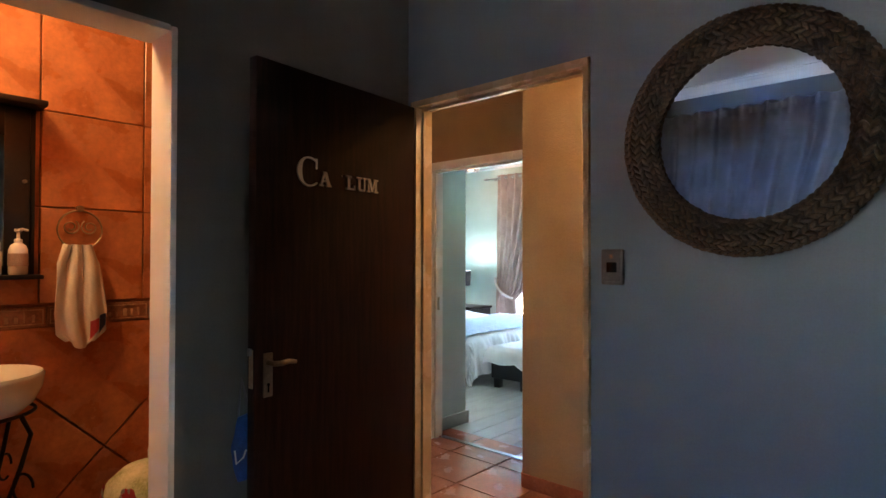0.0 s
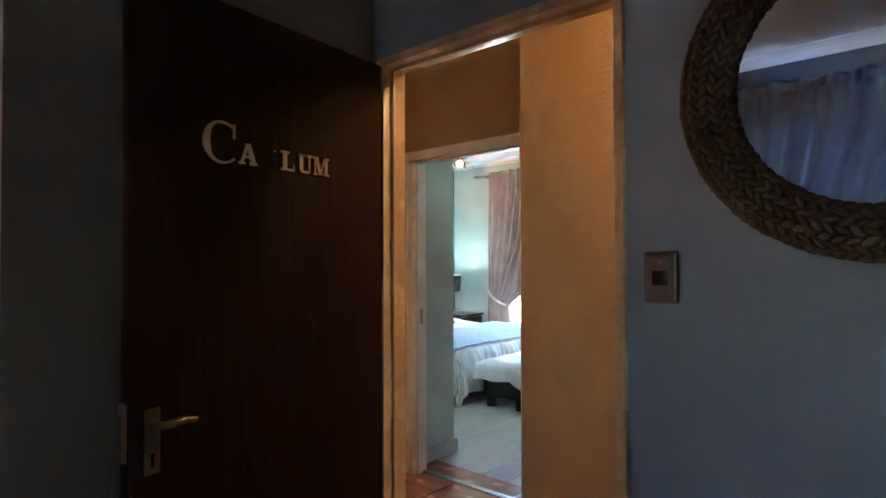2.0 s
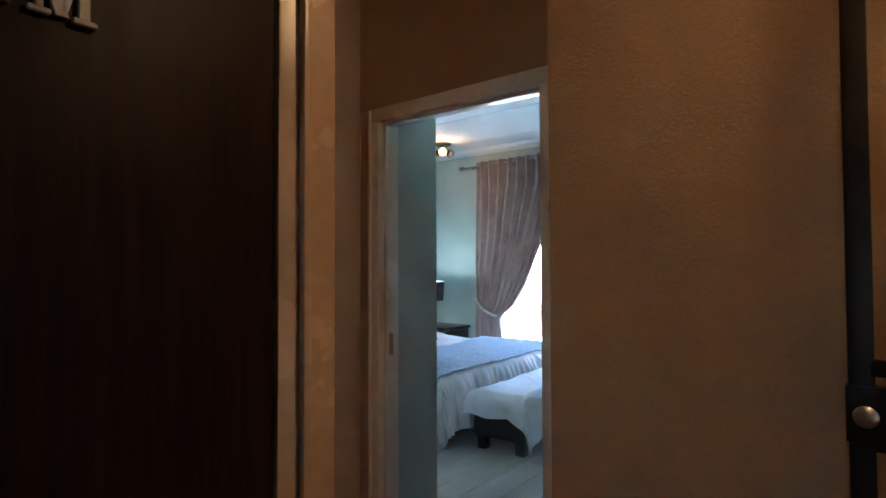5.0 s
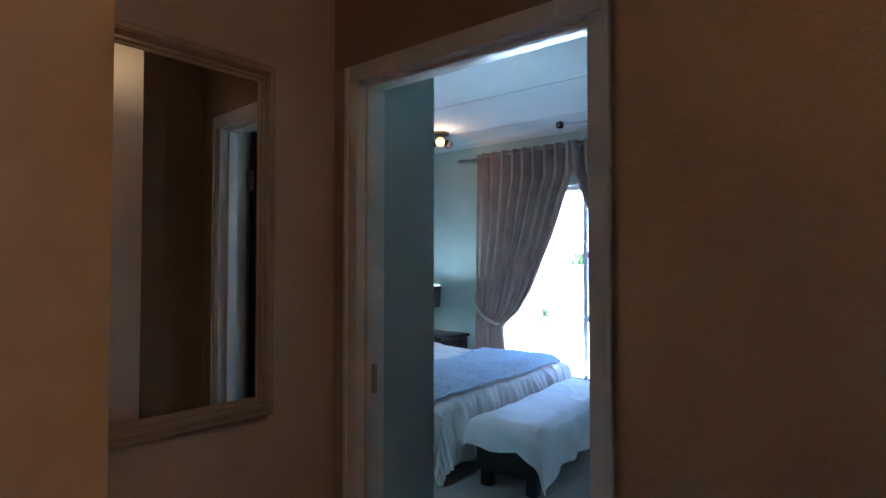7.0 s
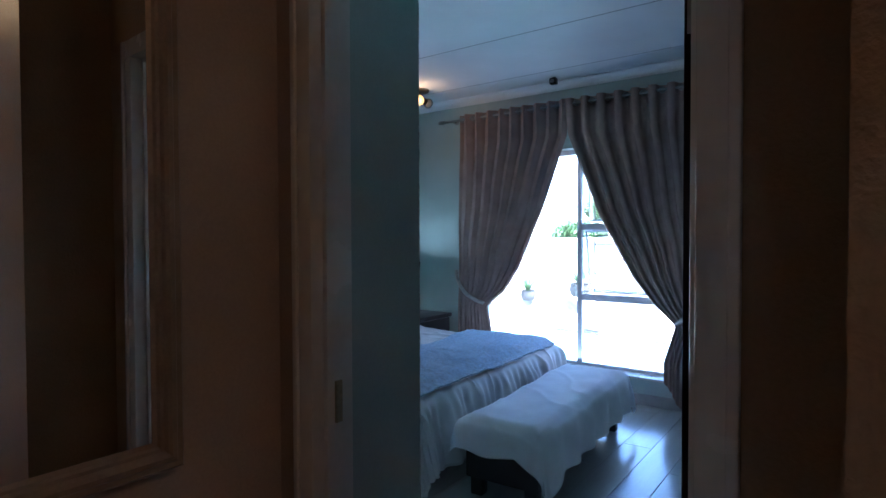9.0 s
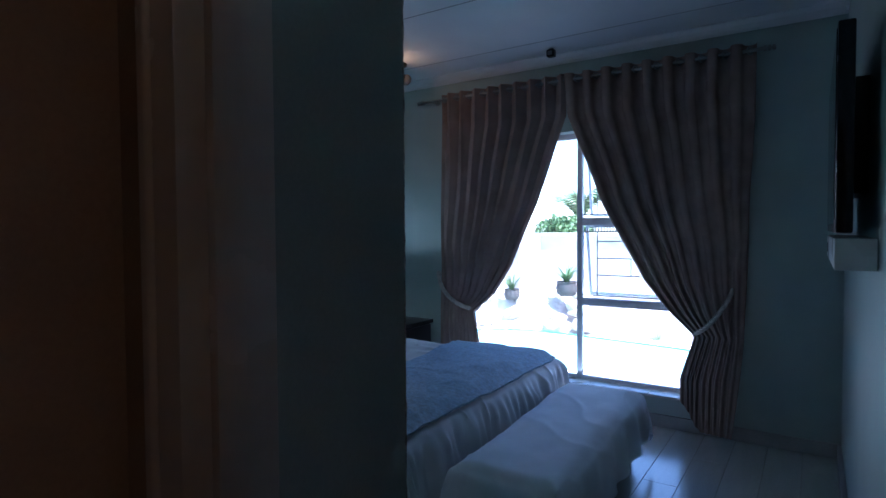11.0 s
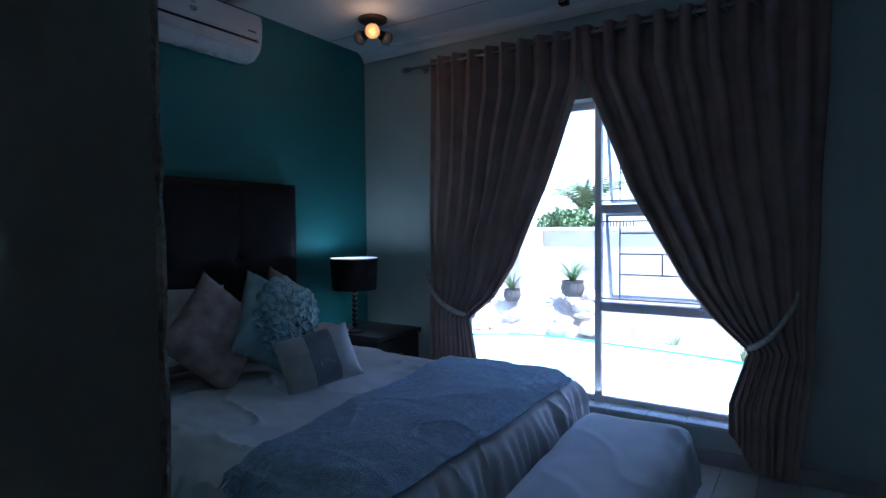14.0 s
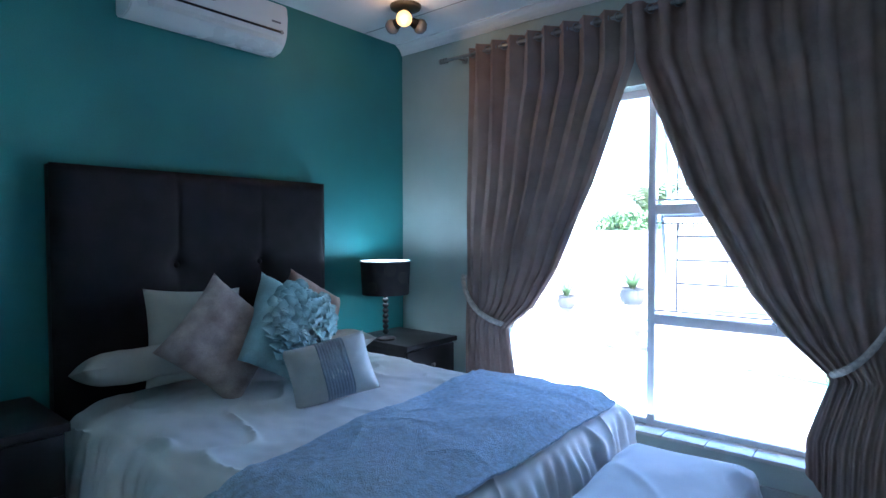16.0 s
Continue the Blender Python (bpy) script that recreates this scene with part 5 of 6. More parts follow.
def cushions():
    # flat pillow under the near corner of the headboard
    p = solid("pillow", pillow_bm(0.56, 0.38, 0.15, 1, 0.06), M_PILLOW, "plump white pillow lying flat by the headboard", "pillow")
    p.matrix_world = pose(-5.10, 5.11, 0.755, 76, 0, 82)
    p = solid("pillow", pillow_bm(0.70, 0.42, 0.17, 2, 0.06), M_PILLOW, "plump white pillow lying flat by the far side of the headboard", "pillow")
    p.matrix_world = pose(-5.08, 6.03, 0.68, 80, 0, 92)
    # square cushions leaning on the headboard
    p = solid("cushion", pillow_bm(0.46, 0.46, 0.15, 3), M_PILLOW, "square off-white cushion leaning on the headboard", "cushion")
    p.matrix_world = pose(-5.03, 5.32, 0.87, -14, 3, 82)
    p = solid("cushion", pillow_bm(0.44, 0.44, 0.15, 4), M_ROSE, "square dusty rose cushion leaning on the headboard", "cushion")
    p.matrix_world = pose(-5.03, 6.00, 0.87, -14, 28, 96)
    p = solid("cushion", pillow_bm(0.46, 0.46, 0.16, 5), M_ROSE, "dusty rose patterned cushion standing on its corner", "cushion")
    p.matrix_world = pose(-4.83, 5.36, 0.86, -20, 42, 74)
    # aqua cushion with felt petals
    c = thing("cushion", "aqua cushion covered in curled felt petals", "cushion", at=pose(-4.76, 5.67, 0.86, -24, 30, 84))
    part("pad", pillow_bm(0.48, 0.48, 0.17, 6), M_AQUA, c)
    rng = random.Random(4)
    made = 0
    for ring, (rad, cnt) in enumerate(((0.015, 5), (0.042, 9), (0.07, 14), (0.098, 20), (0.126, 25), (0.154, 30), (0.182, 34), (0.212, 34))):
        for k in range(cnt):
            a = 2 * math.pi * (k + rng.uniform(-0.3, 0.3)) / cnt
            cx, cz = rad * math.cos(a), rad * math.sin(a)
            if abs(cx) > 0.21 or abs(cz) > 0.21:
                continue
            s = rng.uniform(0.026, 0.037)
            petal = bm_sheet(lambda u, v: ((u - 0.5) * 2 * s * math.sin(math.pi * (0.12 + 0.76 * v)), -0.026 * math.sin(v * 2.6) - 0.008 * (2 * u - 1) ** 2, v * 1.8 * s), 4, 4, 0.0016)
            kk = max(0.0, (1 - (cx / 0.24) ** 4) * (1 - (cz / 0.24) ** 4)) ** 0.55
            petal.transform(Matrix.Translation((cx, -0.090 * kk - 0.012, cz)) @ Matrix.Rotation(a - math.pi / 2 + rng.uniform(-0.5, 0.5), 4, "Y") @ Matrix.Rotation(radians(30 + rng.uniform(-12, 22)), 4, "X"))
            part("petal", petal, M_AQUA, c)
    # small satin cushion with a ribbed slate band
    c = thing("cushion", "small ivory satin cushion with a ribbed slate band", "cushion", at=pose(-4.44, 5.675, 0.722, -26, -10, 66))
    part("pad", pillow_bm(0.40, 0.29, 0.14, 8, 0.05), M_SATIN, c)

    def band(u, v):
        a, b = 0.05 + (u - 0.5) * 0.66, 2 * v - 1
        b *= 0.985
        k = max(0.0, (1 - a ** 4) * (1 - b ** 4)) ** 0.55
        return (a * 0.20, -0.070 * k - 0.004 - 0.0028 * abs(math.sin(u * 30)), b * 0.145 * (1 - 0.05 * (1 - a * a) * abs(b) ** 3))
    part("ribbed_band", bm_sheet(band, 90, 20, 0.002), M_RIBBON, c, "ribbed slate-grey band")


cushions()


def bench():
    b = thing("bench", "dark wooden bench under a pale cloth, at the bed", "bench")
    x0, x1, y0, y1 = -3.25, -2.82, 4.97, 6.47
    part("box", bm_box((x0, y0, 0.10), (x1, y1, 0.33), 0.012), M_BLACKWOOD, b)
    part("seat_pad", bm_box((x0 - 0.01, y0 - 0.01, 0.33), (x1 + 0.01, y1 + 0.01, 0.395), 0.03, 3), M_LEATHER, b)
    for x in (x0 + 0.02, x1 - 0.09):
        for y in (y0 + 0.02, y1 - 0.09):
            part("foot", bm_box((x, y, 0), (x + 0.07, y + 0.07, 0.102), 0.008), M_BLACKWOOD, b)
    c = thing("bench_cover", "pale linen cloth draped over the bench, one corner hanging low", "cover")
    ax0, ax1, ay0, ay1 = x0 - 0.02, x1 + 0.02, y0 - 0.02, y1 + 0.02

    def fn(u, v):
        a = ax0 - 0.10 + u * (ax1 - ax0 + 0.36)
        bb = ay0 - 0.16 + v * (ay1 - ay0 + 0.34)
        da = ax0 - a if a < ax0 else (a - ax1 if a > ax1 else 0.0)
        db = ay0 - bb if bb < ay0 else (bb - ay1 if bb > ay1 else 0.0)
        sx, sy = (-1 if a < ax0 else 1), (-1 if bb < ay0 else 1)
        x, y = min(max(a, ax0), ax1), min(max(bb, ay0), ay1)
        d = math.hypot(da, db)
        r = 0.035
        out = r * (1 - math.exp(-d / r)) if d else 0.0
        down = max(0.0, d - 0.7 * out)
        n = Vector((sx * da, sy * db)).normalized() if d else Vector((0, 0))
        rip = 0.013 * min(1.0, down / 0.10) * (math.sin((bb * 24 if da > db else a * 22) + 2 * wob(a, bb, 4, 2)) + 0.7 * wob(a, bb, 8, 7))
        o = out + rip + 0.03 * min(1.0, down / 0.3)
        edge = min(x - ax0, ax1 - x, y - ay0, ay1 - y)
        soft = min(1.0, edge / 0.07) if not d else 0.0
        z = 0.438 + 0.012 * wob(a, bb, 2, 2.6) + 0.006 * wob(a, bb, 6, 6) + 0.007 * max(0.0, 1 - 3.5 * abs(wob(a * 1.5 + bb, bb - a, 3, 2.2))) ** 2 - 0.03 * (1 - soft) ** 2 - down
        z -= 0.10 * max(0.0, 1 - math.hypot(a - ax1 - 0.16, bb - ay0 + 0.1) / 0.3) * (1 if d else 0)
        return Vector((x + n.x * o, y + n.y * o, max(0.03, z)))
    part("cloth", bm_sheet(fn, 80, 150, 0.006), M_BENCHCLOTH, c)
    edge = [fn(1, i / 150) for i in range(151)]
    part("hem", bm_tube(edge, 0.0045, 6), M_BENCHCLOTH, c)
    part("hem", bm_tube([fn(i / 80, 0) for i in range(81)], 0.0045, 6), M_BENCHCLOTH, c)
    # it stands a little askew to the bed
    mid = Vector(((x0 + x1) / 2, (y0 + y1) / 2, 0))
    for o in (b, c):
        o.matrix_world = Matrix.Translation(mid) @ Matrix.Rotation(radians(3.0), 4, "Z") @ Matrix.Translation(-mid)


bench()


def nightstand(name, x0, x1, y0, y1, label):
    n = thing(name, label, "nightstand", group="nightstands beside the bed")
    h = 0.635
    part("top", bm_box((x0 - 0.012, y0 - 0.012, h - 0.035), (x1 + 0.015, y1 + 0.012, h), 0.006), M_BLACKWOOD, n)
    part("body", bm_box((x0, y0, 0.08), (x1 - 0.02, y1, h - 0.035), 0.004), M_BLACKWOOD, n)
    for z0, z1 in ((0.36, h - 0.045), (0.10, 0.35)):
        d = part("drawer", bm_box((x1 - 0.02, y0 + 0.008, z0), (x1, y1 - 0.008, z1), 0.005), M_BLACKWOOD, n)
        part("knob", bm_turned([(0.006, 0), (0.007, 0.012), (0.014, 0.018), (0.010, 0.026)], 14), M_STEEL, d).matrix_world = Matrix.Translation((x1, (y0 + y1) / 2, (z0 + z1) / 2)) @ Matrix.Rotation(radians(90), 4, "Y")
    for x in (x0 + 0.01, x1 - 0.07):
        for y in (y0 + 0.01, y1 - 0.06):
            part("foot", bm_box((x, y, 0), (x + 0.05, y + 0.05, 0.082), 0.004), M_BLACKWOOD, n)


nightstand("nightstand", -5.38, -4.83, 6.60, 7.09, "black-brown two-drawer nightstand beneath the table lamp")
nightstand("nightstand", -5.38, -4.86, 4.24, 4.72, "black-brown two-drawer nightstand in the corner by the bed")


def air_conditioner():
    a = thing("air_conditioner", "white split air conditioner high on the teal wall", "air conditioner")
    y0, y1 = 5.13, 5.985
    prof = [(-5.418, 2.442), (-5.418, 2.707), (-5.24, 2.707), (-5.205, 2.687), (-5.195, 2.622), (-5.205, 2.522), (-5.225, 2.477), (-5.27, 2.437), (-5.34, 2.422)]
    bm = bmesh.new()
    rows = [[bm.verts.new((x, y, z)) for x, z in prof] for y in (y0, y1)]
    n = len(prof)
    for i in range(n):
        bm.faces.new((rows[0][i], rows[0][(i + 1) % n], rows[1][(i + 1) % n], rows[1][i]))
    bm.faces.new(rows[0])
    bm.faces.new(rows[1][::-1])
    bmesh.ops.recalc_face_normals(bm, faces=bm.faces[:])
    bmesh.ops.bevel(bm, geom=[e for e in bm.edges if e.is_manifold and e.calc_face_angle(0) > 0.3], offset=0.006, segments=2, affect="EDGES")
    part("casing", bm, M_WHITEPLASTIC, a)
    part("outlet_slot", bm_box((-5.212, y0 + 0.06, 2.527), (-5.198, y1 - 0.03, 2.539), 0.003), M_BLACKPLASTIC, a, "dark air outlet slot")
    fl = bm_box((-0.004, 0, -0.03), (0.004, y1 - y0 - 0.14, 0.03), 0.003)
    fl.transform(Matrix.Translation((-5.214, y0 + 0.07, 2.490)) @ Matrix.Rotation(radians(-24), 4, "Y"))
    part("louvre", fl, M_WHITEPLASTIC, a)
    part("end_light", bm_box((-5.207, y1 - 0.05, 2.522), (-5.196, y1 - 0.035, 2.544), 0.002), M_STEEL, a)
    part("badge", bm_turned([(0.028, 0), (0.026, 0.002), (0.020, 0.003)], 24), M_STEEL, a, "round grey badge").matrix_world = Matrix.Translation((-5.199, 5.52, 2.612)) @ Matrix.Rotation(radians(90), 4, "Y")
    part("logo_bar", bm_box((-5.199, y1 - 0.11, 2.577), (-5.1955, y1 - 0.05, 2.587), 0.001), M_GREYPLASTIC, a)


air_conditioner()


def curtain_pair():
    rail_y, rail_z = 7.085, 2.575
    r = thing("curtain_rod", "steel curtain rod with dark finials on wall brackets", "curtain rod")
    part("pole", bm_tube([(-4.90, rail_y, rail_z), (-2.23, rail_y, rail_z)], 0.012, 12), M_STEEL, r)
    for x, s in ((-4.90, -1), (-2.23, 1)):
        part("finial", bm_join(*[bm_cyl(0.019, 0, 0.018, 16, bevel=0.003, m=Matrix.Translation((x + s * (0.0 + 0.024 * k) - 0.009, rail_y, rail_z)) @ Matrix.Rotation(radians(90), 4, "Y")) for k in range(3)], bm_tube([(x - s * 0.01, rail_y, rail_z), (x + s * 0.06, rail_y, rail_z)], 0.008, 8)), M_STEEL, r)
    for x in (-4.80, -3.565, -2.31):
        part("bracket", bm_join(bm_tube([(x, 7.178, rail_z), (x, rail_y, rail_z - 0.004)], 0.007, 8), bm_cyl(0.024, 0, 0.006, 16, m=Matrix.Translation((x, 7.174, rail_z)) @ Matrix.Rotation(radians(90), 4, "X"))), M_STEEL, r)

    def make(outer, inner, knee, tie_z_out, tie_z_in, tie_x, foot_in, foot_out, label, seed):
        c = thing("curtain", label, "curtain", group="taupe curtains at the main window")
        s = 1 if inner > outer else -1
        folds = 9

        def edge(z):
            return lerp_at(knee, z)

        zt, n = rail_z + 0.045, 9

        def fn(u, v):
            # u from the outer to the inner edge, v from the top to the hem
            hem = lerp_at([(0, 0.03), (0.55, 0.05), (1, 0.24)], u)
            z = zt - v * (zt - hem)
            xi = edge(z)
            xo = lerp_at(foot_out, z)
            full = abs(xi - xo)
            x = xo + (xi - xo) * (u ** lerp_at([(0, 0.9), (tie_z_in, 0.8), (1.3, 1.0), (2.6, 1.0)], z))
            # folds run from the eyelets and slant towards the tie
            ph = u * folds * 2 * math.pi + 1.5 * wob(u * 3.1, v * 1.6, seed) * min(1.0, v * 3)
            tight = full / abs(inner - outer)
            amp = lerp_at([(0.0, 0.007), (tie_z_in - 0.12, 0.008), (tie_z_in + 0.05, 0.007), (1.2, 0.015), (2.0, 0.022), (2.62, 0.040)], z)
            amp *= 1.0 + 0.9 * wob(u * 5.3, v * 1.8, seed + 9) * min(1.0, v * 3)
            y = rail_y + amp * math.sin(ph)  + 0.014 * wob(u * 5, v * 4, seed)
            x += 0.008 * math.sin(ph * 2) * tight * tight + 0.014 * wob(u * 4, v * 4, seed + 3)
            sag = 0.03 * math.sin(math.pi * min(1, u)) * (1 - tight)
            return (x, y - 0.02 * (1 - tight) - sag * 0.3, z)
        part("cloth", bm_sheet(fn, 220, 90, 0.003), M_CURTAIN, c)
        for k in range(folds * 2):
            u = (k + 0.5) / (folds * 2)
            x = outer + (inner - outer) * u
            ring = bm_tube([(0.0, 0.024 * math.cos(t), 0.024 * math.sin(t)) for t in [2 * math.pi * i / 16 for i in range(16)]], 0.005, 6, True)
            ring.transform(Matrix.Translation((x, rail_y, rail_z)) @ Matrix.Rotation(radians(35 if k % 2 else -35), 4, "Z"))
            part("eyelet", ring, M_STEEL, c)
        # the cord tie-back: a loop from the wall hook round the gathered cloth
        t = thing("tie_back", "thick cream cord tie-back holding the curtain aside", "tie-back", group="curtain tie-backs")
        ox, ix = tie_x
        pts = []
        for i in range(25):
            f = i / 24
            x = ox + (ix - ox) * f
            z = tie_z_out + (tie_z_in - tie_z_out) * (f ** 0.75) - 0.03 * math.sin(math.pi * f)
            y = 7.16 - 0.17 * math.sin(math.pi * min(1, f * 0.9 + 0.08)) ** 0.5
            pts.append((x, y, z))
        back = []
        for i in range(1, 12):
            f = 1 - i / 12
            back.append((ox + (ix - ox) * f, 7.165, tie_z_out + (tie_z_in - tie_z_out) * (f ** 0.75) + 0.01))
        loop = pts + back
        fine = [Vector(p).lerp(Vector(loop[(k + 1) % len(loop)]), q / 5) for k, p in enumerate(loop) for q in range(5)]
        turns = 2 * math.pi * 27 / len(fine)
        for k in range(3):
            ph = 2 * math.pi * k / 3
            part("cord", bm_tube([p + Vector((0.003 * math.cos(i * turns + ph), 0.0095 * math.cos(i * turns + ph), 0.0095 * math.sin(i * turns + ph))) for i, p in enumerate(fine)], 0.0105, 7, True), M_ROPE, t)
        part("hook", bm_tube([(ox, 7.178, tie_z_out), (ox, 7.15, tie_z_out), (ox, 7.14, tie_z_out + 0.02)], 0.005, 6), M_STEEL, t)
        return c
    make(-4.70, -3.55, [(0.0, -4.34), (0.45, -4.32), (0.74, -4.37), (0.90, -4.18), (1.13, -4.03), (1.64, -3.80), (2.31, -3.555), (2.7, -3.55)], 1.06, 0.75, (-4.74, -4.37), -4.30, [(0, -4.72), (2.6, -4.70)], "taupe eyelet curtain drawn back beside the bed", 1.0)
    make(-2.28, -3.575, [(0.0, -2.72), (0.40, -2.72), (0.70, -2.63), (0.85, -2.79), (1.06, -2.96), (1.61, -3.27), (2.31, -3.55), (2.7, -3.575)], 1.025, 0.71, (-2.40, -2.64), -2.76, [(0, -2.40), (0.7, -2.33), (2.6, -2.28)], "taupe eyelet curtain drawn back by the corner", 4.0)


curtain_pair()


def television():
    t = thing("television", "black flat television on the wall over a white shelf", "television")
    part("panel", bm_box((-1.905, 4.98, 1.415), (-1.86, 6.08, 2.04), 0.008), M_BLACKPLASTIC, t)
    part("screen", bm_box((-1.9075, 5.0, 1.445), (-1.904, 6.06, 2.02)), M_SCREEN, t, smooth=False)
    part("mount", bm_box((-1.86, 5.35, 1.55), (-1.802, 5.75, 1.95), 0.004), M_IRON, t)
    part("indicator", bm_box((-1.9085, 5.985, 1.425), (-1.9045, 5.99, 1.43)), M_STEEL, t)
    s = thing("floating_shelf", "white floating shelf below the television", "shelf")
    part("board", bm_box((-1.905, 4.98, 1.305), (-1.802, 6.08, 1.40), 0.004), M_WHITEPLASTIC, s)
    part("slot", bm_box((-1.9075, 5.93, 1.33), (-1.9045, 5.935, 1.37)), M_GREYPLASTIC, s)


television()


def alarm_sensor():
    s = thing("ceiling_sensor", "small dark alarm sensor on the ceiling", "sensor")
    part("bracket", bm_box((-3.645, 6.965, 2.788), (-3.615, 6.995, 2.801), 0.003), M_GREYPLASTIC, s)
    part("sensor_body", bm_box((-3.66, 6.945, 2.735), (-3.60, 6.998, 2.79), 0.010, 3), M_BLACKPLASTIC, s)
    part("lens", bm_box((-3.648, 6.939, 2.745), (-3.612, 6.946, 2.775), 0.006), M_GREYPLASTIC, s)


alarm_sensor()


# ---------------------------------------------------------------- garden outside
solid("ground", bm_box((-300, -300, -0.35), (300, 300, -0.20)), M_EARTH, "pale dry garden ground", "ground", kind="structure", smooth=False)
pave = solid("pavement", bm_box((-11, 7.45, -0.2), (3, 11.0, -0.10)), M_PAVE, "pale pool-side paving slabs", "pavement", kind="structure", smooth=False)


def pool():
    bm = bmesh.new()
    n = 48
    top = [bm.verts.new((-4.35 + (1.9 + 0.25 * math.sin(2 * a + 0.6)) * math.cos(a), 9.8 - 0.25 * math.cos(a) + (0.9 + 0.1 * math.sin(3 * a)) * math.sin(a), -0.092)) for a in [2 * math.pi * i / n for i in range(n)]]
    low = [bm.verts.new((v.co.x, v.co.y, -0.19)) for v in top]
    bm.faces.new(top)
    for i in range(n):
        bm.faces.new((low[i], low[(i + 1) % n], top[(i + 1) % n], top[i]))
    bmesh.ops.recalc_face_normals(bm, faces=bm.faces[:])
    # raised strip whose darker turquoise stands for the pool's far wall in shade
    rim = bmesh.new()
    tile = material("shaded_pool_wall", (0.16, 0.44, 0.46), 0.3, var=0.15, scale=12, fine=60, bump=0.1)
    mid = Vector((-4.35, 9.8, 0))
    rings = []
    for v in top[2:n // 2 - 1]:
        q = v.co - mid
        rings.append([rim.verts.new((mid.x + q.x * k, mid.y + q.y * k, z)) for k, z in ((1.0, -0.11), (1.0, -0.070), (1.02, -0.070), (1.02, -0.11))])
    for a, b in zip(rings, rings[1:]):
        for i in range(4):
            rim.faces.new((a[i], b[i], b[(i + 1) % 4], a[(i + 1) % 4]))
    bmesh.ops.recalc_face_normals(rim, faces=rim.faces[:])
    solid("trim_pool", rim, tile, "added turquoise strip for the shaded far wall of the pool", "trim", kind="structure", smooth=False)
    solid("pool", bm, M_WATER, "turquoise swimming pool water in the sun", "water", kind="structure", smooth=False)


pool()
yard = solid("yard_wall", bm_box((-14, 11.6, -0.2), (6, 11.8, 1.32)), M_YARDWALL, "sunlit plastered boundary wall", "wall", kind="structure", smooth=False)
solid("yard_wall_low", bm_box((-4.28, 11.25, -0.2), (3.0, 11.5, 0.24)), M_YARDWALL, "low plastered garden wall beside the pool", "wall", kind="structure", smooth=False)
part("coping", bm_box((-14, 11.56, 1.32), (6, 11.84, 1.38), 0.012), M_YARDWALL, yard)
part("pier", bm_box((-6.1, 11.5, -0.2), (-5.75, 11.6, 1.36), 0.01), M_YARDWALL, yard)

for i in range(11):
    xs = -4.90 + 0.046 * i
    part("spike", bm_box((xs, 11.67, 1.36), (xs + 0.016, 11.69, 1.47), 0.003, 1), M_IRON, yard, "short dark railing spike")


def rock(x, y, z, s, seed):
    bm = bmesh.new()
    bmesh.ops.create_icosphere(bm, subdivisions=3, radius=1)
    for v in bm.verts:
        k = 1 + 0.35 * wob(v.co.x + seed, v.co.y, v.co.z, 1.3) + 0.12 * wob(v.co.x + seed, v.co.y, v.co.z, 4)
        v.co = Vector((v.co.x * s * 1.2 * k, v.co.y * s * k, v.co.z * s * 0.75 * k))
    o = solid("rock", bm, M_ROCK, "pale weathered garden rock", "rock", group="garden rocks")
    o.matrix_world = Matrix.Translation((x, y, z))


rng = random.Random(8)
bank = bm_sheet(lambda u, v: (-9 + 4.5 * u, 10.7 + 0.95 * v, -0.2 + 0.66 * math.sin(min(1, v * 1.5) * math.pi / 2) * (0.9 + 0.2 * wob(u * 6, v * 3)) * (1 - 0.95 * max(0.0, u - 0.8) / 0.2)), 40, 14)
solid("garden_bank", bank, M_EARTH, "stony planted bank below the wall", "ground", kind="structure")
for i in range(20):
    rx, ry = rng.uniform(-8.2, -4.75), rng.uniform(10.75, 11.4)
    rock(rx, ry, -0.14 + 0.55 * min(1, (ry - 10.7) / 0.6), rng.uniform(0.09, 0.17), i * 3.7)


def blade(length, width, bend, seg=5):
    """A strap leaf that arches outward along +x."""
    bm = bmesh.new()
    rows = []
    for i in range(seg + 1):
        f = i / seg
        a = radians(82 - bend * f)
        w = width * (1 - f) ** 0.7 * (0.5 + 0.5 * min(1, f * 5 + 0.3))
        p = Vector((0, 0, 0)) if not rows else pos + Vector((math.cos(a), 0, math.sin(a))) * length / seg
        pos = p
        rows.append([bm.verts.new(p + Vector((0, -w, w * 0.4))), bm.verts.new(p), bm.verts.new(p + Vector((0, w, w * 0.4)))])
    for r, s in zip(rows, rows[1:]):
        for k in range(2):
            bm.faces.new((r[k], r[k + 1], s[k + 1], s[k]))
    return bm


def potted_aloe(x, y, z, s, label):
    p = thing("potted_plant", label, "plant", at=Matrix.Translation((x, y, z)), group="potted plants in the garden")
    part("pot", bm_turned([(0.11 * s, 0), (0.15 * s, 0.04 * s), (0.175 * s, 0.12 * s), (0.15 * s, 0.20 * s), (0.165 * s, 0.23 * s), (0.14 * s, 0.23 * s), (0.12 * s, 0.19 * s)], 24), M_POT, p)
    r = random.Random(int(x * 100))
    for i in range(34):
        b = blade(s * r.uniform(0.36, 0.52), 0.022 * s, r.uniform(35, 100))
        b.transform(Matrix.Translation((0, 0, 0.19 * s)) @ Matrix.Rotation(i * 2.4 + r.uniform(-0.3, 0.3), 4, "Z") @ Matrix.Translation((0.02, 0, 0)))
        part("leaf", b, M_PALM, p)


potted_aloe(-5.12, 11.15, 0.42, 0.95, "spiky aloe in a round grey pot on the bank")
potted_aloe(-5.98, 11.0, 0.32, 0.75, "small spiky aloe in a low grey pot on the bank")


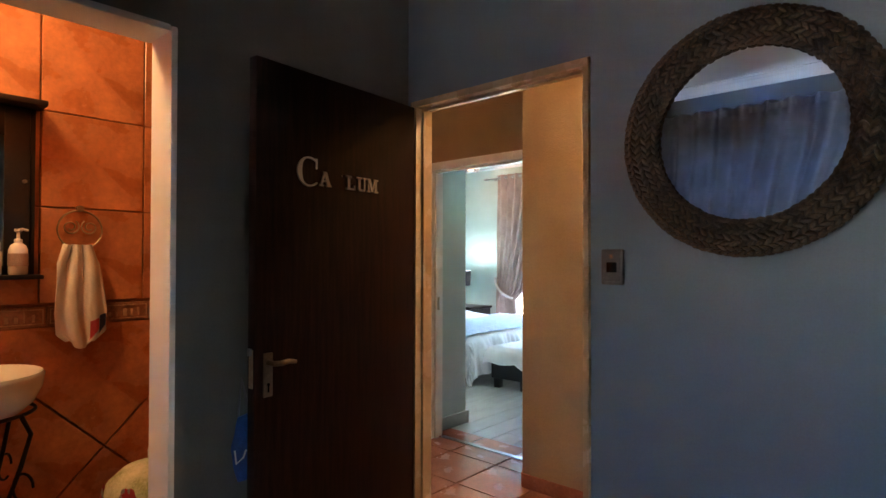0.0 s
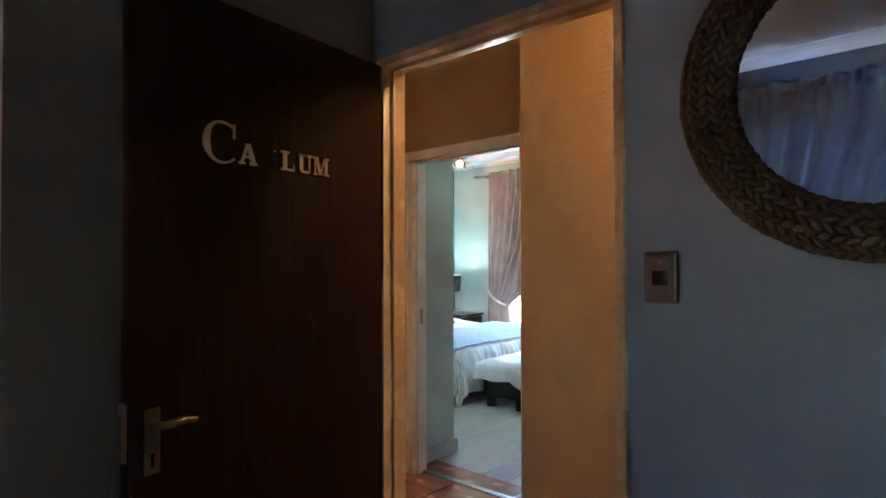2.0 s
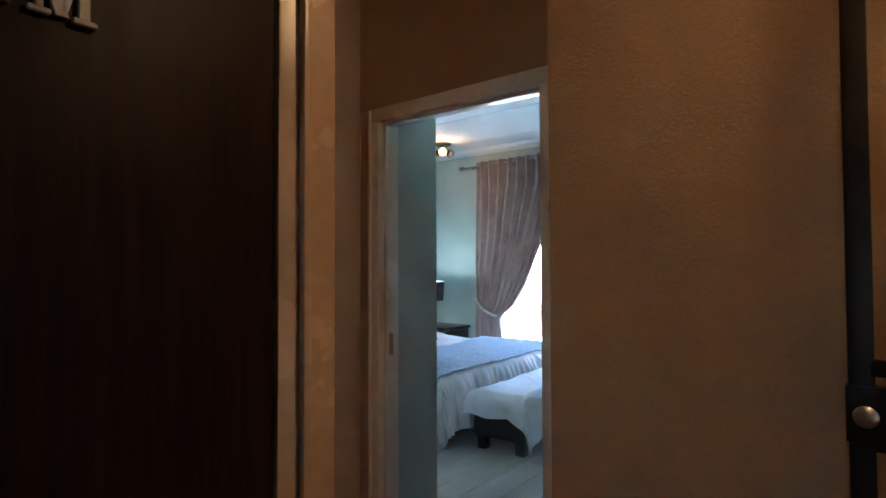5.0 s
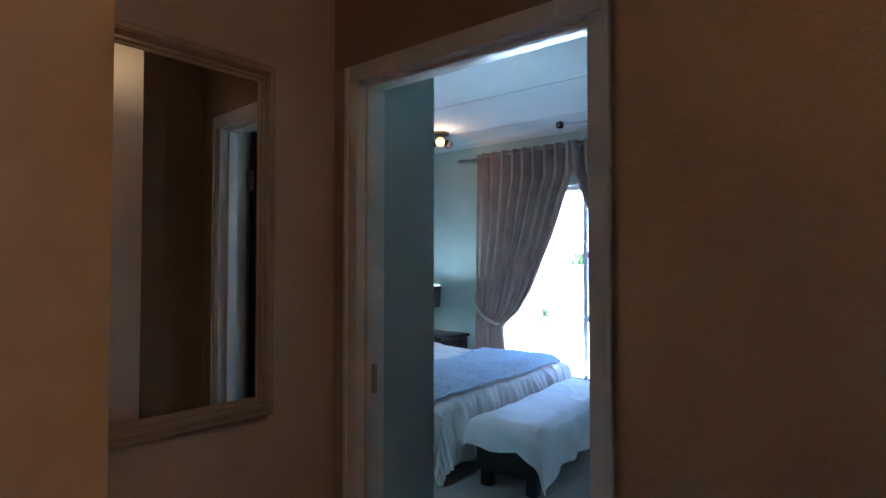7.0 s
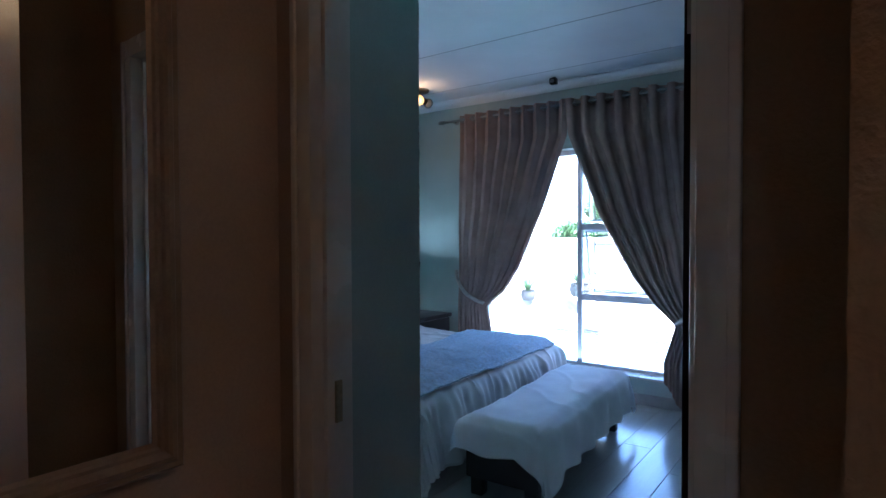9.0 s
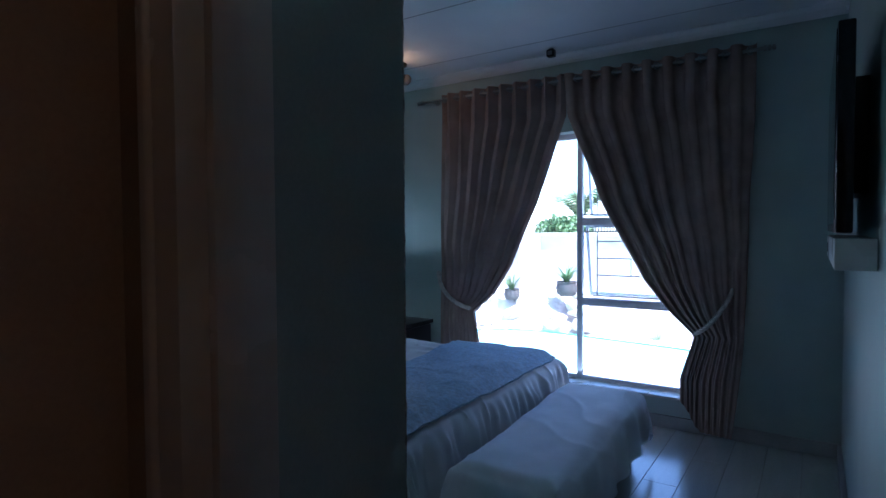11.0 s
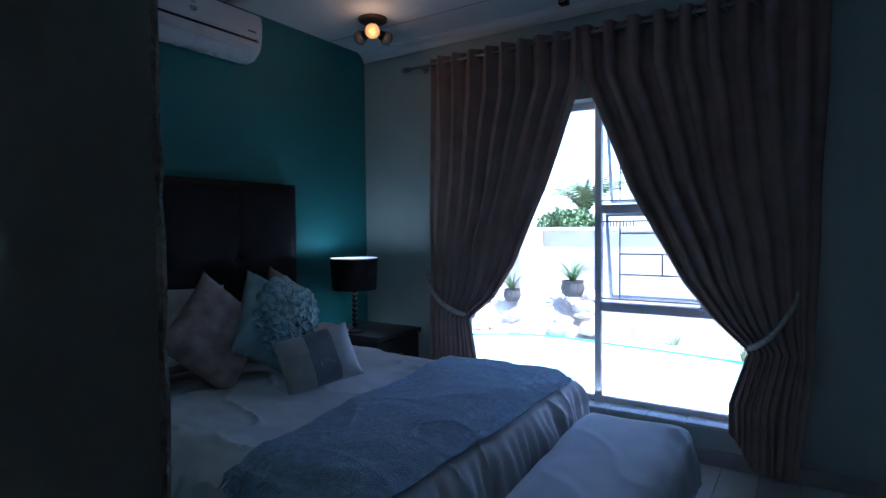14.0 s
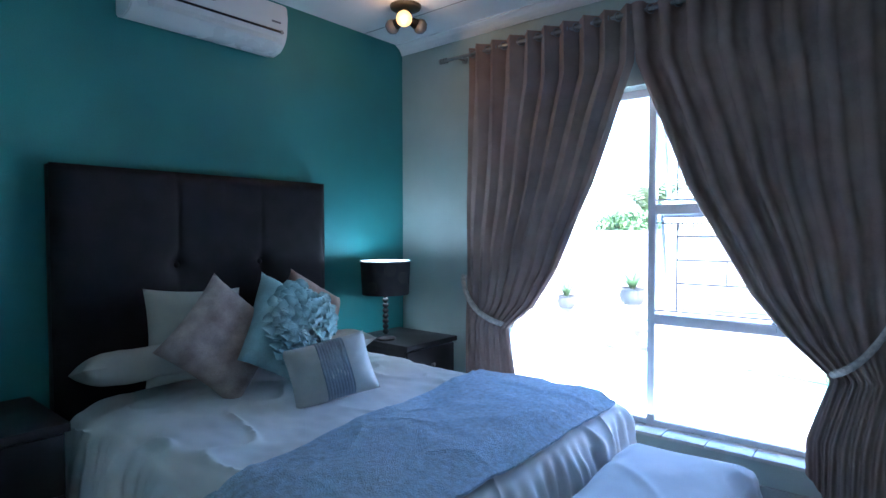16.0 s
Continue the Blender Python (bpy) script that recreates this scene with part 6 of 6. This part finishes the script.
def tuft(x, y, z, s):
    p = thing("grass_tuft", "low tuft of strap-leaved grass in the garden", "plant", at=Matrix.Translation((x, y, z)))
    r = random.Random(int(x * 77))
    bl = []
    for i in range(30):
        b = blade(s * r.uniform(0.25, 0.4), 0.008, r.uniform(30, 110), 4)
        b.transform(Matrix.Rotation(i * 2.4, 4, "Z"))
        bl.append(b)
    q = part("blades", bm_join(*bl), M_PALM, p)
    q["kind"] = "stuff"


tuft(-3.77, 11.02, -0.2, 1.0)
tuft(-2.95, 10.5, -0.12, 1.1)


def shrub(x, y, z, rx, ry, rz, count, label):
    p = thing("shrub", label, "shrub", at=Matrix.Translation((x, y, z)))
    part("trunk", bm_join(*[bm_tube([(0, 0, -z - 0.22), (0.1 * math.cos(a), 0.1 * math.sin(a), 0), (0.5 * rx * math.cos(a), 0.5 * ry * math.sin(a), 0.5 * rz)], [0.05, 0.035, 0.012], 6) for a in (0.3, 1.6, 2.9, 4.2, 5.4)]), M_TRUNK, p)
    r = random.Random(count)
    bm = bmesh.new()
    for i in range(count):
        while True:
            v = Vector((r.uniform(-1, 1), r.uniform(-1, 1), r.uniform(-1, 1)))
            if 0.45 < v.length < 1 + 0.25 * wob(v.x * 2, v.y * 2, v.z * 2):
                break
        c = Vector((v.x * rx, v.y * ry, v.z * rz))
        s = r.uniform(0.03, 0.055)
        q = Euler((r.uniform(0, 6), r.uniform(0, 6), r.uniform(0, 6))).to_matrix()
        vs = [bm.verts.new(c + q @ Vector(o) * s) for o in ((-1, 0, 0), (0, -0.5, 0.1), (1, 0, 0), (0, 0.5, 0.1))]
        bm.faces.new(vs)
    o = part("crown", bm, M_LEAF, p, smooth=False)
    o["kind"] = "stuff"


shrub(-5.76, 12.6, 1.36, 0.50, 0.5, 0.36, 2600, "rounded leafy shrub behind the boundary wall")


def palm(x, y, h):
    p = thing("palm_tree", "feathery palm behind the boundary wall", "tree", at=Matrix.Translation((x, y, -0.2)))
    part("trunk", bm_tube([(0.06 * math.sin(i), 0, h * i / 8) for i in range(9)], [0.16 - 0.008 * i for i in range(9)], 10), M_TRUNK, p)
    r = random.Random(2)
    for k in range(15):
        bm = bmesh.new()
        L, bend = r.uniform(0.9, 1.3), r.uniform(60, 130)
        pos, a = Vector((0, 0, 0)), radians(75)
        seg = 16
        for i in range(seg):
            a = radians(75 - bend * i / seg)
            nxt = pos + Vector((math.cos(a), 0, math.sin(a))) * L / seg
            for sd in (-1, 1):
                ll = 0.28 * math.sin(math.pi * (0.12 + 0.85 * i / seg))
                tip = nxt + Vector((0.5 * ll * math.cos(a), sd * ll * 0.8, -0.25 * ll))
                bm.faces.new([bm.verts.new(q) for q in (pos, nxt, tip)])
            pos = nxt
        bm.transform(Matrix.Translation((0, 0, h)) @ Matrix.Rotation(k * 2.4, 4, "Z"))
        part("frond", bm, M_PALM, p, smooth=False)


palm(-6.0, 14.2, 1.85)

# ---------------------------------------------------------------- floor pieces, last
PL_W, PL_L = 0.19, 1.28
plank = bm_box((-PL_W / 2 + 0.0012, -PL_L / 2 + 0.0012, -0.008), (PL_W / 2 - 0.0012, PL_L / 2 - 0.0012, 0.0), 0.0012, 1)
me_plank = bpy.data.meshes.new("plank")
plank.to_mesh(me_plank)
plank.free()
me_plank.materials.append(M_PLANK)
for i in range(20):
    for j in range(-1, 4):
        x, y = -5.42 + PL_W * (i + 0.5), 3.43 + PL_L * (j + 0.5) + PL_L * ((i * 0.37) % 1.0)
        if x > -1.60 or y - PL_L / 2 > 7.2 or (x < -2.70 and y + PL_L / 2 < 3.7):
            continue
        if y + PL_L / 2 < 3.5:
            continue
        lo, hi = max(3.425, y - PL_L / 2), min(7.19, y + PL_L / 2)
        if hi - lo < 0.02:
            continue
        o = new("plank", me_plank)
        o.parent = floor_bed
        o.matrix_world = Matrix.Translation((x, (lo + hi) / 2, 0)) @ Matrix.Diagonal((1, (hi - lo) / PL_L, 1, 1))
TW = 0.40
ft = bm_box((-TW / 2 + 0.004, -TW / 2 + 0.004, -0.008), (TW / 2 - 0.004, TW / 2 - 0.004, 0.002), 0.002, 1)
me_ft = bpy.data.meshes.new("floor_tile")
ft.to_mesh(me_ft)
ft.free()
me_ft.materials.append(M_FLOORTILE)
for i in range(14):
    for j in range(5):
        x, y = -2.64 + TW * (i + 0.5), 2.115 + TW * (j + 0.5) - 0.115
        if y - TW / 2 < 2.0 or x > 2.5:
            continue
        if y > 3.2 and x > -1.45:
            continue
        lo, hi = max(2.105, y - TW / 2), min(3.385, y + TW / 2)
        o = new("floor_tile", me_ft)
        o.parent = floor_pass
        o.matrix_world = Matrix.Translation((x, (lo + hi) / 2, 0)) @ Matrix.Diagonal((1, (hi - lo) / TW, 1, 1))
